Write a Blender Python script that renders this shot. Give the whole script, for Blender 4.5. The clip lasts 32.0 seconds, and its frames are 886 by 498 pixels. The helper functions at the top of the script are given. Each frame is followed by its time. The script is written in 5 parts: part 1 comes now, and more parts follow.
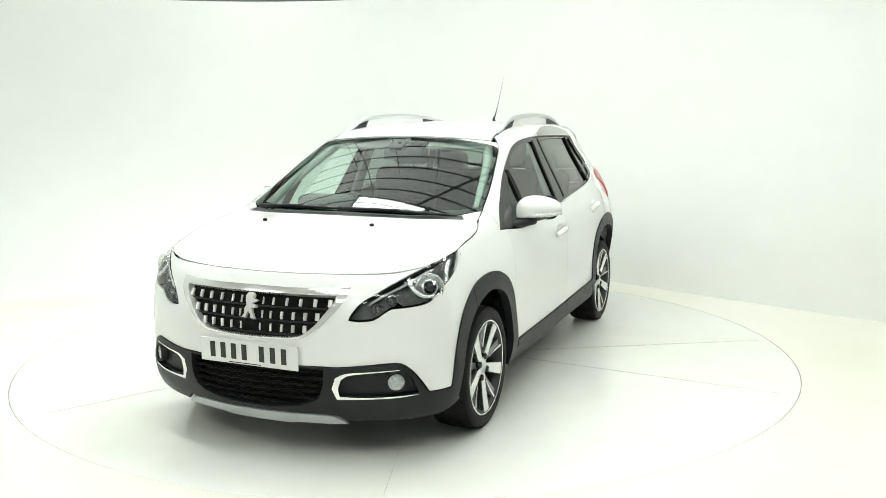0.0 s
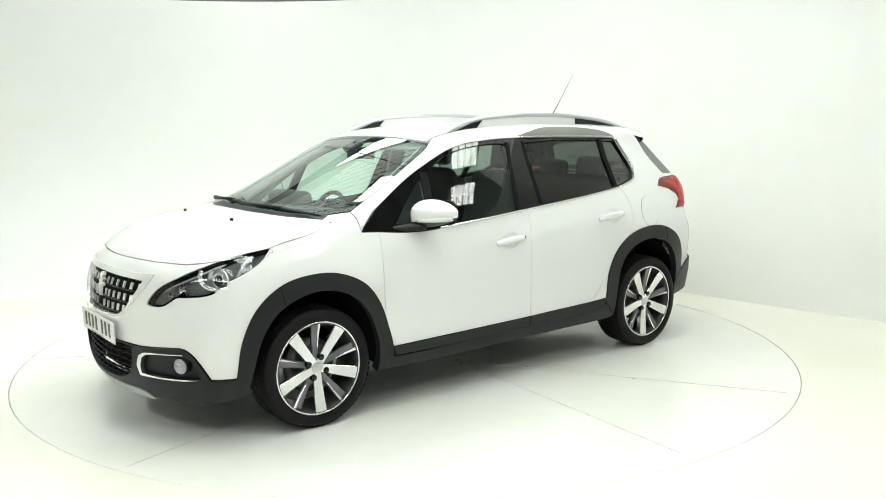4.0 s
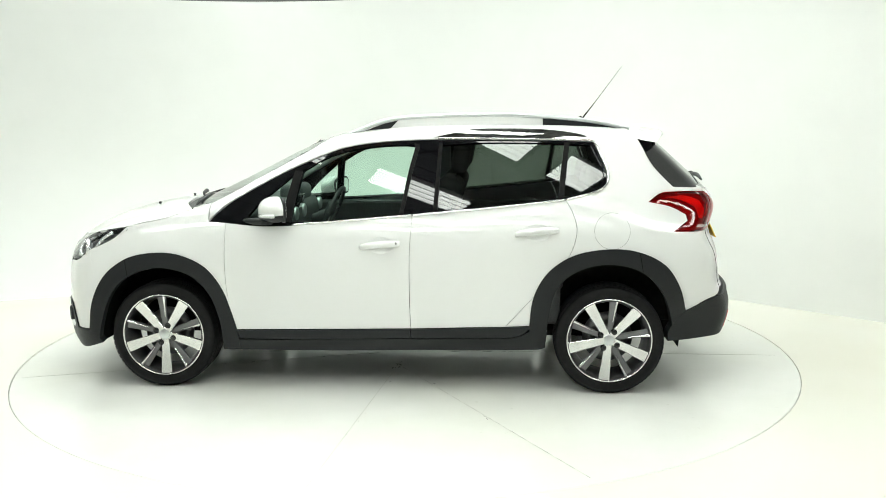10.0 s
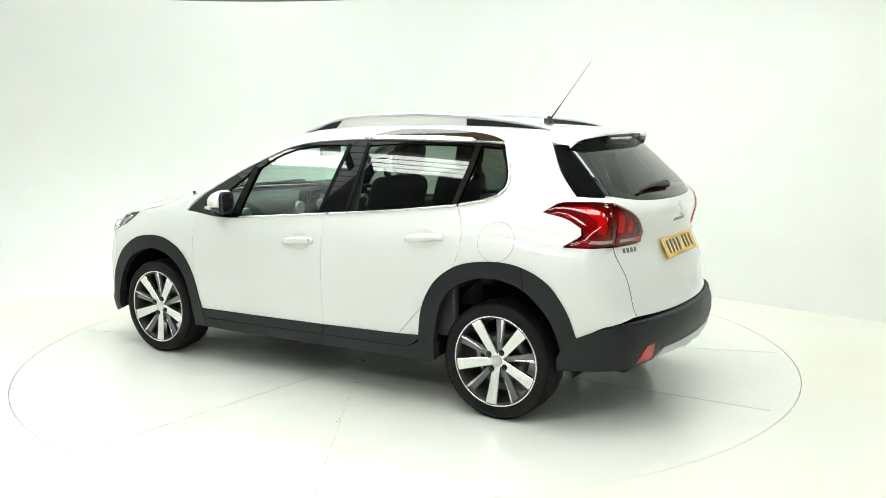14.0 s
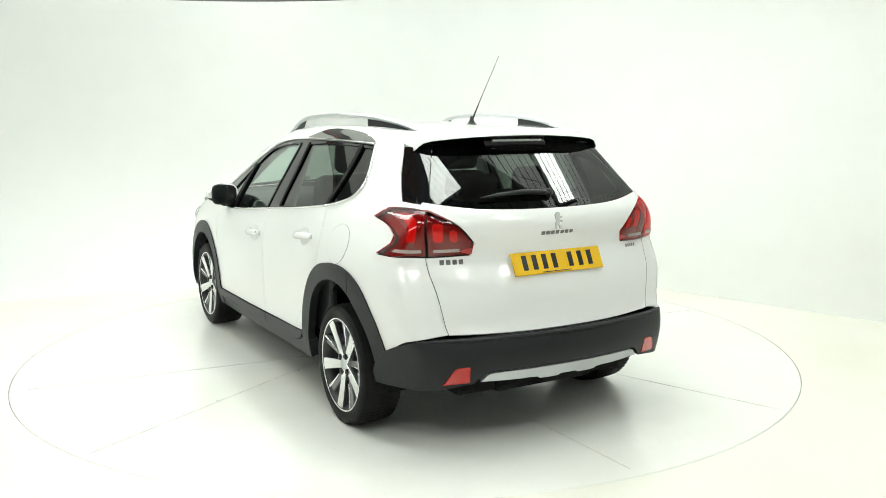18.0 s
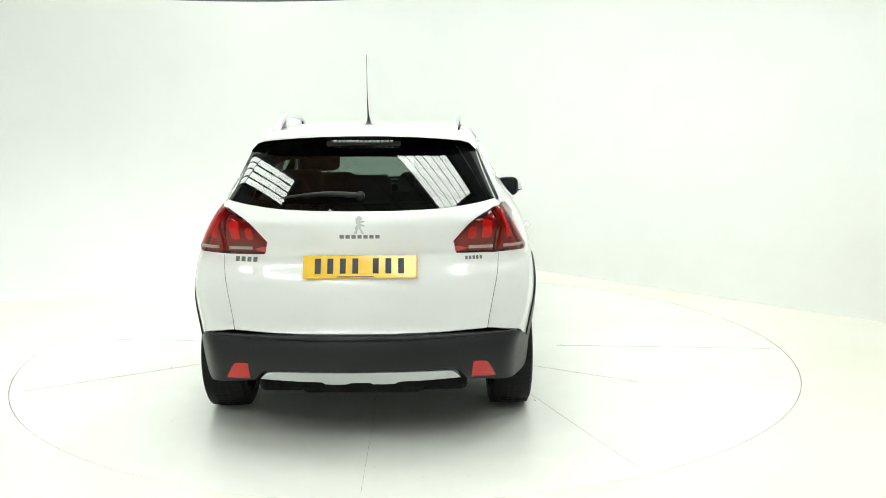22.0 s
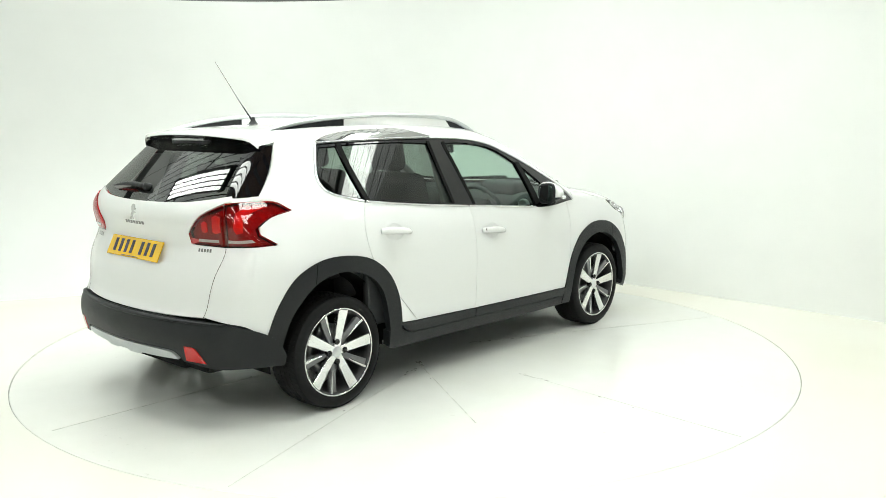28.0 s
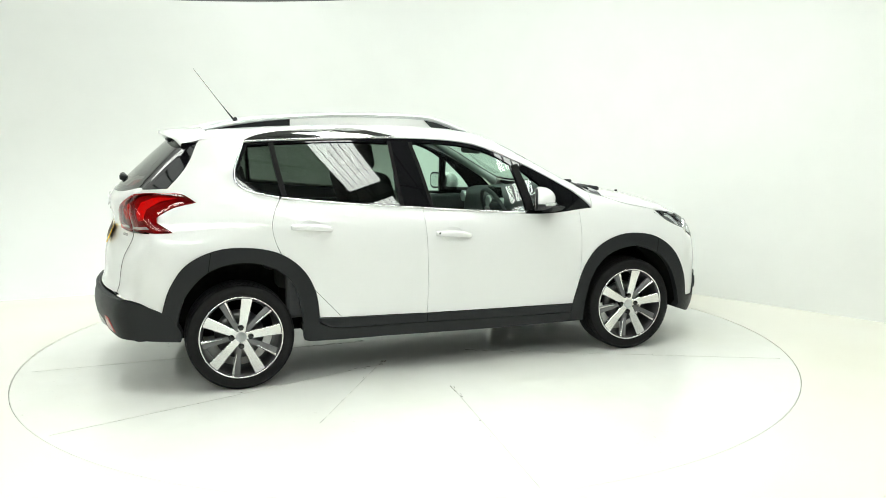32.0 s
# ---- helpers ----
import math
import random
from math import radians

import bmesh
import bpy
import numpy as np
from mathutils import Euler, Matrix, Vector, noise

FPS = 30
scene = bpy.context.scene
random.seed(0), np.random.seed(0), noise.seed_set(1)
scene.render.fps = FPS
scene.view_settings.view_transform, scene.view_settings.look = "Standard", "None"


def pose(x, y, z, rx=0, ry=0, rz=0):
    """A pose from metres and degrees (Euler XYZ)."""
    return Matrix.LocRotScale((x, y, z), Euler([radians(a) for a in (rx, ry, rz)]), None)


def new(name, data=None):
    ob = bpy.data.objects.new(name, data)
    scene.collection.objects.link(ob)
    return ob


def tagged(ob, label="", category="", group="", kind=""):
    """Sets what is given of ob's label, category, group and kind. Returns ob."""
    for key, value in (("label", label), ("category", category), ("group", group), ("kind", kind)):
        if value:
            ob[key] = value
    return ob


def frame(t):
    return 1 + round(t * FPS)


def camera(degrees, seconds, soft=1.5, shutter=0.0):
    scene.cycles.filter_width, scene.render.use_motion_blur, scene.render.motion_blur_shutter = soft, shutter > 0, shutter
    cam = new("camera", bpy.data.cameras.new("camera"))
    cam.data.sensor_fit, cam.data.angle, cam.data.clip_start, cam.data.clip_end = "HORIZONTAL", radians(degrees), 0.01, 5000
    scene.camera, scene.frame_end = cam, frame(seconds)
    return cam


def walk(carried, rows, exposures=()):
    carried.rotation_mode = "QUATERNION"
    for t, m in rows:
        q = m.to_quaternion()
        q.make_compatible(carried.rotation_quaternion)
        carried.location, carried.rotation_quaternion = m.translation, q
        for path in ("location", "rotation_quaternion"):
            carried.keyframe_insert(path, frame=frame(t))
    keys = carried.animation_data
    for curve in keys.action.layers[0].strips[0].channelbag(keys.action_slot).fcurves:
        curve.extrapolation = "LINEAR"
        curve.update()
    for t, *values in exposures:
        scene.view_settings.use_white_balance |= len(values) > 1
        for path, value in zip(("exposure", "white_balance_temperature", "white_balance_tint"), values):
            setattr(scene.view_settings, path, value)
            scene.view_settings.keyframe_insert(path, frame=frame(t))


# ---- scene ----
cam = camera(54.3, 32.0, soft=0.7)
EYE = pose(0.0, -5.792, 1.530, 90 - 8.58, 0.18, -2.207)
walk(cam, [(0.0, EYE), (32.0, EYE)], exposures=[(0.0, 0.0), (32.0, 0.0)])


def heading(t):
    """The way the car points, in degrees: the table turns at nearly 7.1 degrees a second."""
    return 244.72 - 7.2736 * t + 0.03528 * t ** 2 - 0.001821 * t ** 3 + 0.000028 * t ** 4


# ---- light: the room has no windows; rows of tubes under the roof light it, and the pale roof sheet glows ----
world = bpy.data.worlds.new("world")
scene.world = world
world.use_nodes = True
world.node_tree.nodes["Background"].inputs[0].default_value = (0.9, 1.0, 0.92, 1)
world.node_tree.nodes["Background"].inputs[1].default_value = 0.05
TUBE_POWER = 13.0
TUBE_COLOUR = (0.945, 1.0, 0.935)


# ---- materials ----
def material(name, colour, rough=0.5, metal=0.0, grain=0.0, grain_scale=40.0, stain=0.0, stain_colour=(0.3, 0.28, 0.22), stain_scale=1.2,
             bump=0.0, bump_scale=200.0, coat=0.0, wear=0.0, spec=0.5, chips=0.0):
    m = bpy.data.materials.new(name)
    m.use_nodes = True
    nt = m.node_tree
    b = nt.nodes["Principled BSDF"]
    b.inputs["Roughness"].default_value, b.inputs["Metallic"].default_value = rough, metal
    b.inputs["Coat Weight"].default_value, b.inputs["Coat Roughness"].default_value = coat, 0.03
    b.inputs["Specular IOR Level"].default_value = spec
    b.inputs["Base Color"].default_value = (*colour, 1)
    at = nt.nodes.new("ShaderNodeTexCoord")

    def tex(scale, detail=4.0):
        n = nt.nodes.new("ShaderNodeTexNoise")
        n.inputs["Scale"].default_value, n.inputs["Detail"].default_value = scale, detail
        nt.links.new(at.outputs["Object"], n.inputs["Vector"])
        return n

    last = None
    if grain:
        n = tex(grain_scale)
        r = nt.nodes.new("ShaderNodeValToRGB")
        r.color_ramp.elements[0].position, r.color_ramp.elements[1].position = 0.3, 0.7
        r.color_ramp.elements[0].color = (*[c * (1 - grain) for c in colour], 1)
        r.color_ramp.elements[1].color = (*[min(1, c * (1 + grain)) for c in colour], 1)
        nt.links.new(n.outputs["Fac"], r.inputs["Fac"])
        last = r.outputs["Color"]
    if stain:
        n = tex(stain_scale, 2.5)
        r = nt.nodes.new("ShaderNodeValToRGB")
        r.color_ramp.elements[0].position, r.color_ramp.elements[1].position = 0.45, 0.85
        r.color_ramp.elements[0].color, r.color_ramp.elements[1].color = (0, 0, 0, 1), (stain, stain, stain, 1)
        nt.links.new(n.outputs["Fac"], r.inputs["Fac"])
        x = nt.nodes.new("ShaderNodeMix")
        x.data_type = "RGBA"
        x.inputs["A"].default_value, x.inputs["B"].default_value = (*colour, 1), (*stain_colour, 1)
        if last:
            nt.links.new(last, x.inputs["A"])
        nt.links.new(r.outputs["Color"], x.inputs["Factor"])
        last = x.outputs["Result"]
    if chips:
        # small dark scuffs that gather in patches
        n, k = tex(26.0, 3.0), tex(1.1, 2.0)
        f, g = nt.nodes.new("ShaderNodeMapRange"), nt.nodes.new("ShaderNodeMapRange")
        f.inputs["From Min"].default_value, f.inputs["From Max"].default_value = 0.66, 0.74
        g.inputs["From Min"].default_value, g.inputs["From Max"].default_value, g.inputs["To Max"].default_value = 0.50, 0.68, chips
        h = nt.nodes.new("ShaderNodeMath")
        h.operation = "MULTIPLY"
        nt.links.new(n.outputs["Fac"], f.inputs["Value"])
        nt.links.new(k.outputs["Fac"], g.inputs["Value"])
        nt.links.new(f.outputs["Result"], h.inputs[0])
        nt.links.new(g.outputs["Result"], h.inputs[1])
        x = nt.nodes.new("ShaderNodeMix")
        x.data_type = "RGBA"
        x.inputs["A"].default_value, x.inputs["B"].default_value = (*colour, 1), (0.34, 0.31, 0.24, 1)
        if last:
            nt.links.new(last, x.inputs["A"])
        nt.links.new(h.outputs[0], x.inputs["Factor"])
        last = x.outputs["Result"]
    if last:
        nt.links.new(last, b.inputs["Base Color"])
    if wear:
        n = tex(9.0)
        r = nt.nodes.new("ShaderNodeMapRange")
        r.inputs["To Min"].default_value, r.inputs["To Max"].default_value = max(0.02, rough - wear), rough + wear
        nt.links.new(n.outputs["Fac"], r.inputs["Value"])
        nt.links.new(r.outputs["Result"], b.inputs["Roughness"])
    if bump:
        n = tex(bump_scale, 2.0)
        k = nt.nodes.new("ShaderNodeBump")
        k.inputs["Strength"].default_value, k.inputs["Distance"].default_value = bump, 0.002
        nt.links.new(n.outputs["Fac"], k.inputs["Height"])
        nt.links.new(k.outputs["Normal"], b.inputs["Normal"])
    return m


def glass(name, tint, gloss=0.0):
    """Thin sheet glass: tinted and clear through, glossy by its angle."""
    m = bpy.data.materials.new(name)
    m.use_nodes = True
    nt = m.node_tree
    nt.nodes.remove(nt.nodes["Principled BSDF"])
    t, g, x, f, k, e = (nt.nodes.new("ShaderNode" + k) for k in ("BsdfTransparent", "BsdfGlossy", "MixShader", "LayerWeight", "Math", "MapRange"))
    t.inputs["Color"].default_value = (*tint, 1)
    g.inputs["Roughness"].default_value = gloss
    f.inputs["Blend"].default_value = 0.5
    k.operation = "POWER"
    k.inputs[1].default_value = 4.0
    e.inputs["To Min"].default_value, e.inputs["To Max"].default_value = 0.06, 0.95
    nt.links.new(f.outputs["Facing"], k.inputs[0])
    nt.links.new(k.outputs[0], e.inputs["Value"])
    nt.links.new(e.outputs["Result"], x.inputs[0])
    nt.links.new(t.outputs[0], x.inputs[1])
    nt.links.new(g.outputs[0], x.inputs[2])
    nt.links.new(x.outputs[0], nt.nodes["Material Output"].inputs["Surface"])
    return m


def glow(name, colour, power):
    m = bpy.data.materials.new(name)
    m.use_nodes = True
    b = m.node_tree.nodes["Principled BSDF"]
    b.inputs["Emission Color"].default_value, b.inputs["Emission Strength"].default_value = (*colour, 1), power
    b.inputs["Base Color"].default_value = (0.8, 0.8, 0.8, 1)
    return m


PAINT = material("white_car_paint", (0.81, 0.815, 0.81), 0.32, grain=0.012, grain_scale=600, coat=1.0)
PLASTIC = material("black_textured_plastic", (0.0120, 0.0134, 0.0148), 0.44, spec=0.29, grain=0.12, grain_scale=220, bump=0.25, bump_scale=900, wear=0.06)
GLOSS_BLACK = material("gloss_black", (0.004, 0.004, 0.005), 0.025)
DARK = material("dark_underbody", (0.010, 0.010, 0.010), 0.85, grain=0.3, grain_scale=25, spec=0.12)
SEAL = material("black_rubber_seal", (0.008, 0.008, 0.008), 0.45, grain=0.1, spec=0.06)
CHROME = material("chrome", (0.78, 0.79, 0.80), 0.07, metal=1.0)
SATIN = material("satin_silver", (0.62, 0.64, 0.65), 0.28, metal=0.85, grain=0.03, grain_scale=300)
SKID = material("silver_painted_plastic", (0.50, 0.52, 0.53), 0.38, metal=0.3, grain=0.04, grain_scale=300)
CLEAR = glass("clear_green_tinted_glass", (0.74, 0.87, 0.80))
SCREEN = glass("windscreen_glass", (0.72, 0.86, 0.79))
TINT = glass("dark_privacy_glass", (0.26, 0.30, 0.27))
LENS = glass("clear_lamp_lens", (0.93, 0.95, 0.95))
MIRROR = material("mirror_glass", (0.85, 0.87, 0.87), 0.02, metal=1.0)
RED = material("dark_red_lamp_housing", (0.26, 0.012, 0.015), 0.3, grain=0.25, grain_scale=60)
RED_LENS = glass("red_lamp_lens", (0.80, 0.10, 0.11))
RED_BRIGHT = material("bright_red_lamp_element", (0.90, 0.055, 0.05), 0.35, grain=0.15, grain_scale=90)
REPEATER = material("clear_ribbed_indicator", (0.62, 0.64, 0.63), 0.12, grain=0.35, grain_scale=160, coat=1.0)
RED_REFLECTOR = material("red_reflector", (0.50, 0.012, 0.012), 0.15, grain=0.25, grain_scale=260, coat=0.3)
LAMP_CLEAR = material("pale_lamp_lens", (0.42, 0.29, 0.28), 0.12, grain=0.2, grain_scale=200, coat=0.8)
LAMP_DARK = material("dark_grey_lamp_housing", (0.12, 0.123, 0.127), 0.3, grain=0.35, grain_scale=45)
LAMP_BOWL = material("smoked_chrome_lamp_bowl", (0.30, 0.31, 0.32), 0.2, metal=0.8, grain=0.2, grain_scale=90)
FACET = material("faceted_lamp_bowl", (0.66, 0.68, 0.68), 0.25, grain=0.35, grain_scale=110, coat=0.5)
REFLECTOR = material("lamp_reflector", (0.85, 0.86, 0.87), 0.25, metal=0.85)
BADGE = material("satin_chrome_badge", (0.90, 0.90, 0.88), 0.22, metal=0.55, grain=0.03, grain_scale=300)
SURROUND = material("bright_chrome_plastic", (0.92, 0.92, 0.91), 0.13, metal=0.65, grain=0.02, grain_scale=200)
TRIM_GLOSS = material("polished_dark_trim", (0.42, 0.42, 0.41), 0.05, metal=1.0)
RUBBER = material("tyre_rubber", (0.0075, 0.0075, 0.0078), 0.6, spec=0.2, grain=0.2, grain_scale=60, bump=0.15, bump_scale=300, wear=0.08)
ALLOY = material("machined_alloy", (0.78, 0.79, 0.79), 0.22, metal=0.9, grain=0.03, grain_scale=150)
ALLOY_DARK = material("dark_grey_alloy", (0.15, 0.152, 0.157), 0.34, metal=0.5, grain=0.08, grain_scale=90, coat=0.4)
BARREL = material("dark_rim_barrel", (0.035, 0.035, 0.037), 0.4, metal=0.25, grain=0.1, grain_scale=60)
STEEL = material("brake_steel", (0.20, 0.20, 0.20), 0.35, metal=0.9, grain=0.15, grain_scale=80)
YELLOW = material("yellow_plate", (0.85, 0.52, 0.02), 0.25, grain=0.04, grain_scale=300, coat=0.5)
WHITE_PLATE = material("white_plate", (0.74, 0.75, 0.74), 0.25, grain=0.03, grain_scale=300, coat=0.5)
INK = material("black_ink", (0.02, 0.02, 0.02), 0.4)
FABRIC = material("charcoal_seat_fabric", (0.055, 0.056, 0.058), 0.85, grain=0.3, grain_scale=250, bump=0.3, bump_scale=600)
DASH = material("charcoal_dashboard", (0.058, 0.061, 0.064), 0.6, grain=0.15, grain_scale=150, bump=0.2, bump_scale=500)
LINING = material("pale_grey_headlining", (0.42, 0.43, 0.42), 0.85, grain=0.06, grain_scale=120)
WALL = material("white_wall_paint", (0.84, 0.85, 0.83), 0.7, grain=0.012, grain_scale=3.0, stain=0.05, stain_colour=(0.72, 0.74, 0.70), stain_scale=0.5, bump=0.06, bump_scale=60)
BACK_WALL = material("pale_bounce_wall", (0.62, 0.62, 0.60), 0.8, grain=0.08, grain_scale=4, stain=0.3, stain_colour=(0.40, 0.38, 0.34))
FLOOR = material("white_floor_paint", (0.87, 0.86, 0.79), 0.27, stain=0.45, stain_colour=(0.74, 0.69, 0.53), stain_scale=0.5, chips=0.06)
TABLE = material("turntable_white_paint", (0.87, 0.875, 0.835), 0.17, grain=0.015, grain_scale=6.0, stain=0.30, stain_colour=(0.68, 0.68, 0.50), stain_scale=0.9, chips=0.22, wear=0.02)
GROOVE = material("dirty_groove", (0.40, 0.40, 0.35), 0.8, grain=0.3, grain_scale=30)
FLAKE = material("bare_flaked_patch", (0.20, 0.20, 0.17), 0.7, grain=0.3, grain_scale=60)
SEAM_FILL = material("greyish_seam_filler", (0.58, 0.58, 0.53), 0.7, grain=0.3, grain_scale=14)
# this sheet's glow is added, to brighten windscreen reflections and the walls
ROOF_PALE = glow("glowing_roof_sheet", (0.93, 1.0, 0.95), 1.1)
ROOF_SHEET = material("dark_grey_roof_sheet", (0.20, 0.21, 0.21), 0.6, grain=0.1, grain_scale=3)
BEAM_DARK = material("dark_painted_steel", (0.035, 0.033, 0.034), 0.45, grain=0.2, grain_scale=12)
BROWN = material("brown_wooden_boards", (0.26, 0.14, 0.07), 0.7, grain=0.3, grain_scale=9)
TUBE = glow("fluorescent_tube", TUBE_COLOUR, TUBE_POWER)
FIXTURE = material("white_fixture_enamel", (0.75, 0.76, 0.75), 0.4, grain=0.03)
BROWN_STRIP = material("dull_red_strip", (0.20, 0.03, 0.03), 0.5, grain=0.1)


from mathutils.geometry import delaunay_2d_cdt

# ---- the car's body surface, in the car's own space: x ahead, y left, z up from the ground ----
def spline_matrix(k):
    n = len(k)
    h = np.diff(k)
    A, B = np.eye(n), np.zeros((n, n))
    for i in range(1, n - 1):
        A[i, i - 1], A[i, i], A[i, i + 1] = h[i - 1], 2 * (h[i - 1] + h[i]), h[i]
        B[i, i - 1], B[i, i], B[i, i + 1] = 6 / h[i - 1], -6 / h[i - 1] - 6 / h[i], 6 / h[i]
    return np.linalg.solve(A, B)


class Curve:
    """A smooth curve through knots; outside them it runs on level."""

    def __init__(self, pairs):
        pairs = sorted(pairs)
        self.k = np.array([p[0] for p in pairs], float)
        self.v = np.array([p[1] for p in pairs], float)
        self.m = spline_matrix(self.k) @ self.v

    def __call__(self, x):
        return spline_eval(self.k, self.v, self.m, x)


def spline_eval(k, v, m, x):
    x = np.clip(x, k[0], k[-1])
    i = np.clip(np.searchsorted(k, x, "right") - 1, 0, len(k) - 2)
    h = k[i + 1] - k[i]
    a, b = (k[i + 1] - x) / h, (x - k[i]) / h
    pick = (lambda q, j: q[j]) if v.ndim == 1 else (lambda q, j: np.take_along_axis(q, j[..., None], -1)[..., 0])
    return a * pick(v, i) + b * pick(v, i + 1) + ((a ** 3 - a) * pick(m, i) + (b ** 3 - b) * pick(m, i + 1)) * h * h / 6


WX = np.array([-1.95, -1.6, -1.2, -0.5, 0.3, 1.0, 1.6, 2.05])
WZ = np.array([0.15, 0.30, 0.50, 0.75, 0.92, 1.07, 1.25, 1.42, 1.55])
WIDTH = np.array([
    [.64, .75, .80, .80, .80, .80, .80, .74],
    [.665, .79, .85, .85, .85, .85, .845, .77],
    [.69, .82, .865, .865, .865, .86, .85, .78],
    [.74, .84, .868, .866, .866, .86, .825, .74],
    [.735, .795, .852, .848, .843, .822, .760, .68],
    [.665, .715, .785, .785, .78, .752, .68, .62],
    [.565, .61, .665, .685, .68, .635, .56, .50],
    [.49, .53, .575, .597, .592, .545, .46, .42],
    [.43, .47, .51, .53, .525, .475, .40, .37]])
WXM, WZM = spline_matrix(WX), spline_matrix(WZ)


def half_width(x, z):
    x, z = np.broadcast_arrays(np.asarray(x, float), np.asarray(z, float))
    rows = np.stack([spline_eval(WX, r, WXM @ r, x) for r in WIDTH], -1)
    return spline_eval(WZ, rows, rows @ WZM.T, z)


ROOF = Curve([(-2.3, 1.30), (-1.75, 1.452), (-1.5, 1.478), (-1.17, 1.500), (-0.6, 1.516), (0.0, 1.497), (0.25, 1.463), (0.45, 1.405), (0.8, 1.243),
              (1.1, 1.10), (1.25, 1.045), (1.46, 1.018), (1.7, 0.965), (1.9, 0.885), (2.0, 0.825), (2.2, 0.66)])
SWEEP = Curve([(-2.3, 0.0), (-0.4, 0.0), (0.2, 0.10), (0.7, 0.30), (1.2, 0.36), (1.6, 0.30), (2.0, 0.38), (2.2, 0.4)])
CROWN = Curve([(-2.3, 0.06), (-0.5, 0.075), (0.3, 0.06), (0.8, 0.02), (1.3, 0.04), (1.8, 0.05), (2.2, 0.05)])
NOSE = Curve([(0.15, 1.97), (0.22, 2.03), (0.30, 2.058), (0.44, 2.064), (0.55, 2.066), (0.70, 2.047), (0.78, 2.02), (0.86, 1.98), (1.0, 1.9)])
TAIL = Curve([(0.15, -1.98), (0.25, -2.0), (0.36, -2.032), (0.52, -2.035), (0.58, -2.002), (0.64, -1.99), (0.80, -1.962), (0.907, -1.918), (1.0, -1.935), (1.08, -1.930), (1.13, -1.892),
              (1.25, -1.765), (1.34, -1.665), (1.42, -1.572), (1.5, -1.48)])


def smax(a, b, k):
    h = np.clip(0.5 + 0.5 * (a - b) / k, 0, 1)
    return b + (a - b) * h + k * h * (1 - h)


def body(x, y, z):
    """Below nought inside the body, above nought outside."""
    a = np.abs(y)
    top = (z - ROOF(x + SWEEP(x) * a * a) + CROWN(x) * a * a) * 0.85
    side = a - half_width(x, z)
    front = x - NOSE(z) + 0.36 * a * a + 0.25 * a ** 6
    rear = TAIL(z) + 0.24 * a * a + 0.12 * a ** 6 - x
    f = smax(top, side, 0.05)
    f = smax(f, front, 0.06)
    return smax(f, rear, 0.045)


def meet(p, way, near, far):
    """Where rays from p along way leave or enter the body, between near and far."""
    p, way = np.asarray(p, float), np.asarray(way, float)
    steps = np.linspace(near, far, 28)
    f = np.stack([body(*(p + s * way).T) for s in steps])
    inside = f < 0
    i = np.where(inside.any(0), inside.argmax(0), f.argmin(0))
    i = np.maximum(i, 1)
    lo, hi = steps[i - 1], steps[i]
    for _ in range(15):
        mid = (lo + hi) / 2
        out = body(*(p + mid[:, None] * way).T) > 0
        lo, hi = np.where(out, mid, lo), np.where(out, hi, mid)
    return p + ((lo + hi) / 2)[:, None] * way


def normals(p):
    e = 0.004
    x, y, z = p.T
    n = np.stack([body(x + e, y, z) - body(x - e, y, z), body(x, y + e, z) - body(x, y - e, z), body(x, y, z + e) - body(x, y, z - e)], 1)
    return n / np.linalg.norm(n, axis=1)[:, None]


# ---- tools for meshes ----
def part(name, bm, mat, parent=None, label="", smooth=True, m=None):
    """Links a bmesh, or a mesh, as one mesh object under a thing or a part."""
    me = bm
    if isinstance(bm, bmesh.types.BMesh):
        me = bpy.data.meshes.new(name)
        bm.to_mesh(me)
        bm.free()
        me.polygons.foreach_set("use_smooth", [smooth] * len(me.polygons))
    if not me.materials:
        me.materials.append(mat)
    ob = new(name, me)
    if parent:
        ob.parent = parent
    if m is not None:
        ob.matrix_basis = m
    if label:
        tagged(ob, label)
    return ob


def holder(name, parent=None, m=None):
    ob = new(name)
    ob.empty_display_size = 0.1
    if parent:
        ob.parent = parent
    if m is not None:
        ob.matrix_basis = m
    return ob


def rounded(points, step=0.025, corner=38):
    """A closed outline through points: smooth where it turns little, sharp at corners."""
    p = np.array(points, float)
    n = len(p)
    a, b = p - np.roll(p, 1, 0), np.roll(p, -1, 0) - p
    turn = np.degrees(np.abs(np.arctan2(a[:, 0] * b[:, 1] - a[:, 1] * b[:, 0], (a * b).sum(1))))
    sharp = turn > corner
    out = []
    for i in range(n):
        p0, p1, p2, p3 = p[i - 1], p[i], p[(i + 1) % n], p[(i + 2) % n]
        size = np.linalg.norm(p2 - p1)
        m1 = (p2 - p1) if sharp[i] else (p2 - p0) / (np.linalg.norm(p2 - p1) + np.linalg.norm(p1 - p0)) * size
        m2 = (p2 - p1) if sharp[(i + 1) % n] else (p3 - p1) / (np.linalg.norm(p3 - p2) + np.linalg.norm(p2 - p1)) * size
        k = max(1, int(np.ceil(size / step)))
        for j in range(k):
            t = j / k
            out.append((2 * t ** 3 - 3 * t ** 2 + 1) * p1 + (t ** 3 - 2 * t ** 2 + t) * m1 + (3 * t ** 2 - 2 * t ** 3) * p2 + (t ** 3 - t ** 2) * m2)
    return np.array(out)


def area2(p):
    q = np.roll(p, -1, 0)
    return (p[:, 0] * q[:, 1] - q[:, 0] * p[:, 1]).sum() / 2


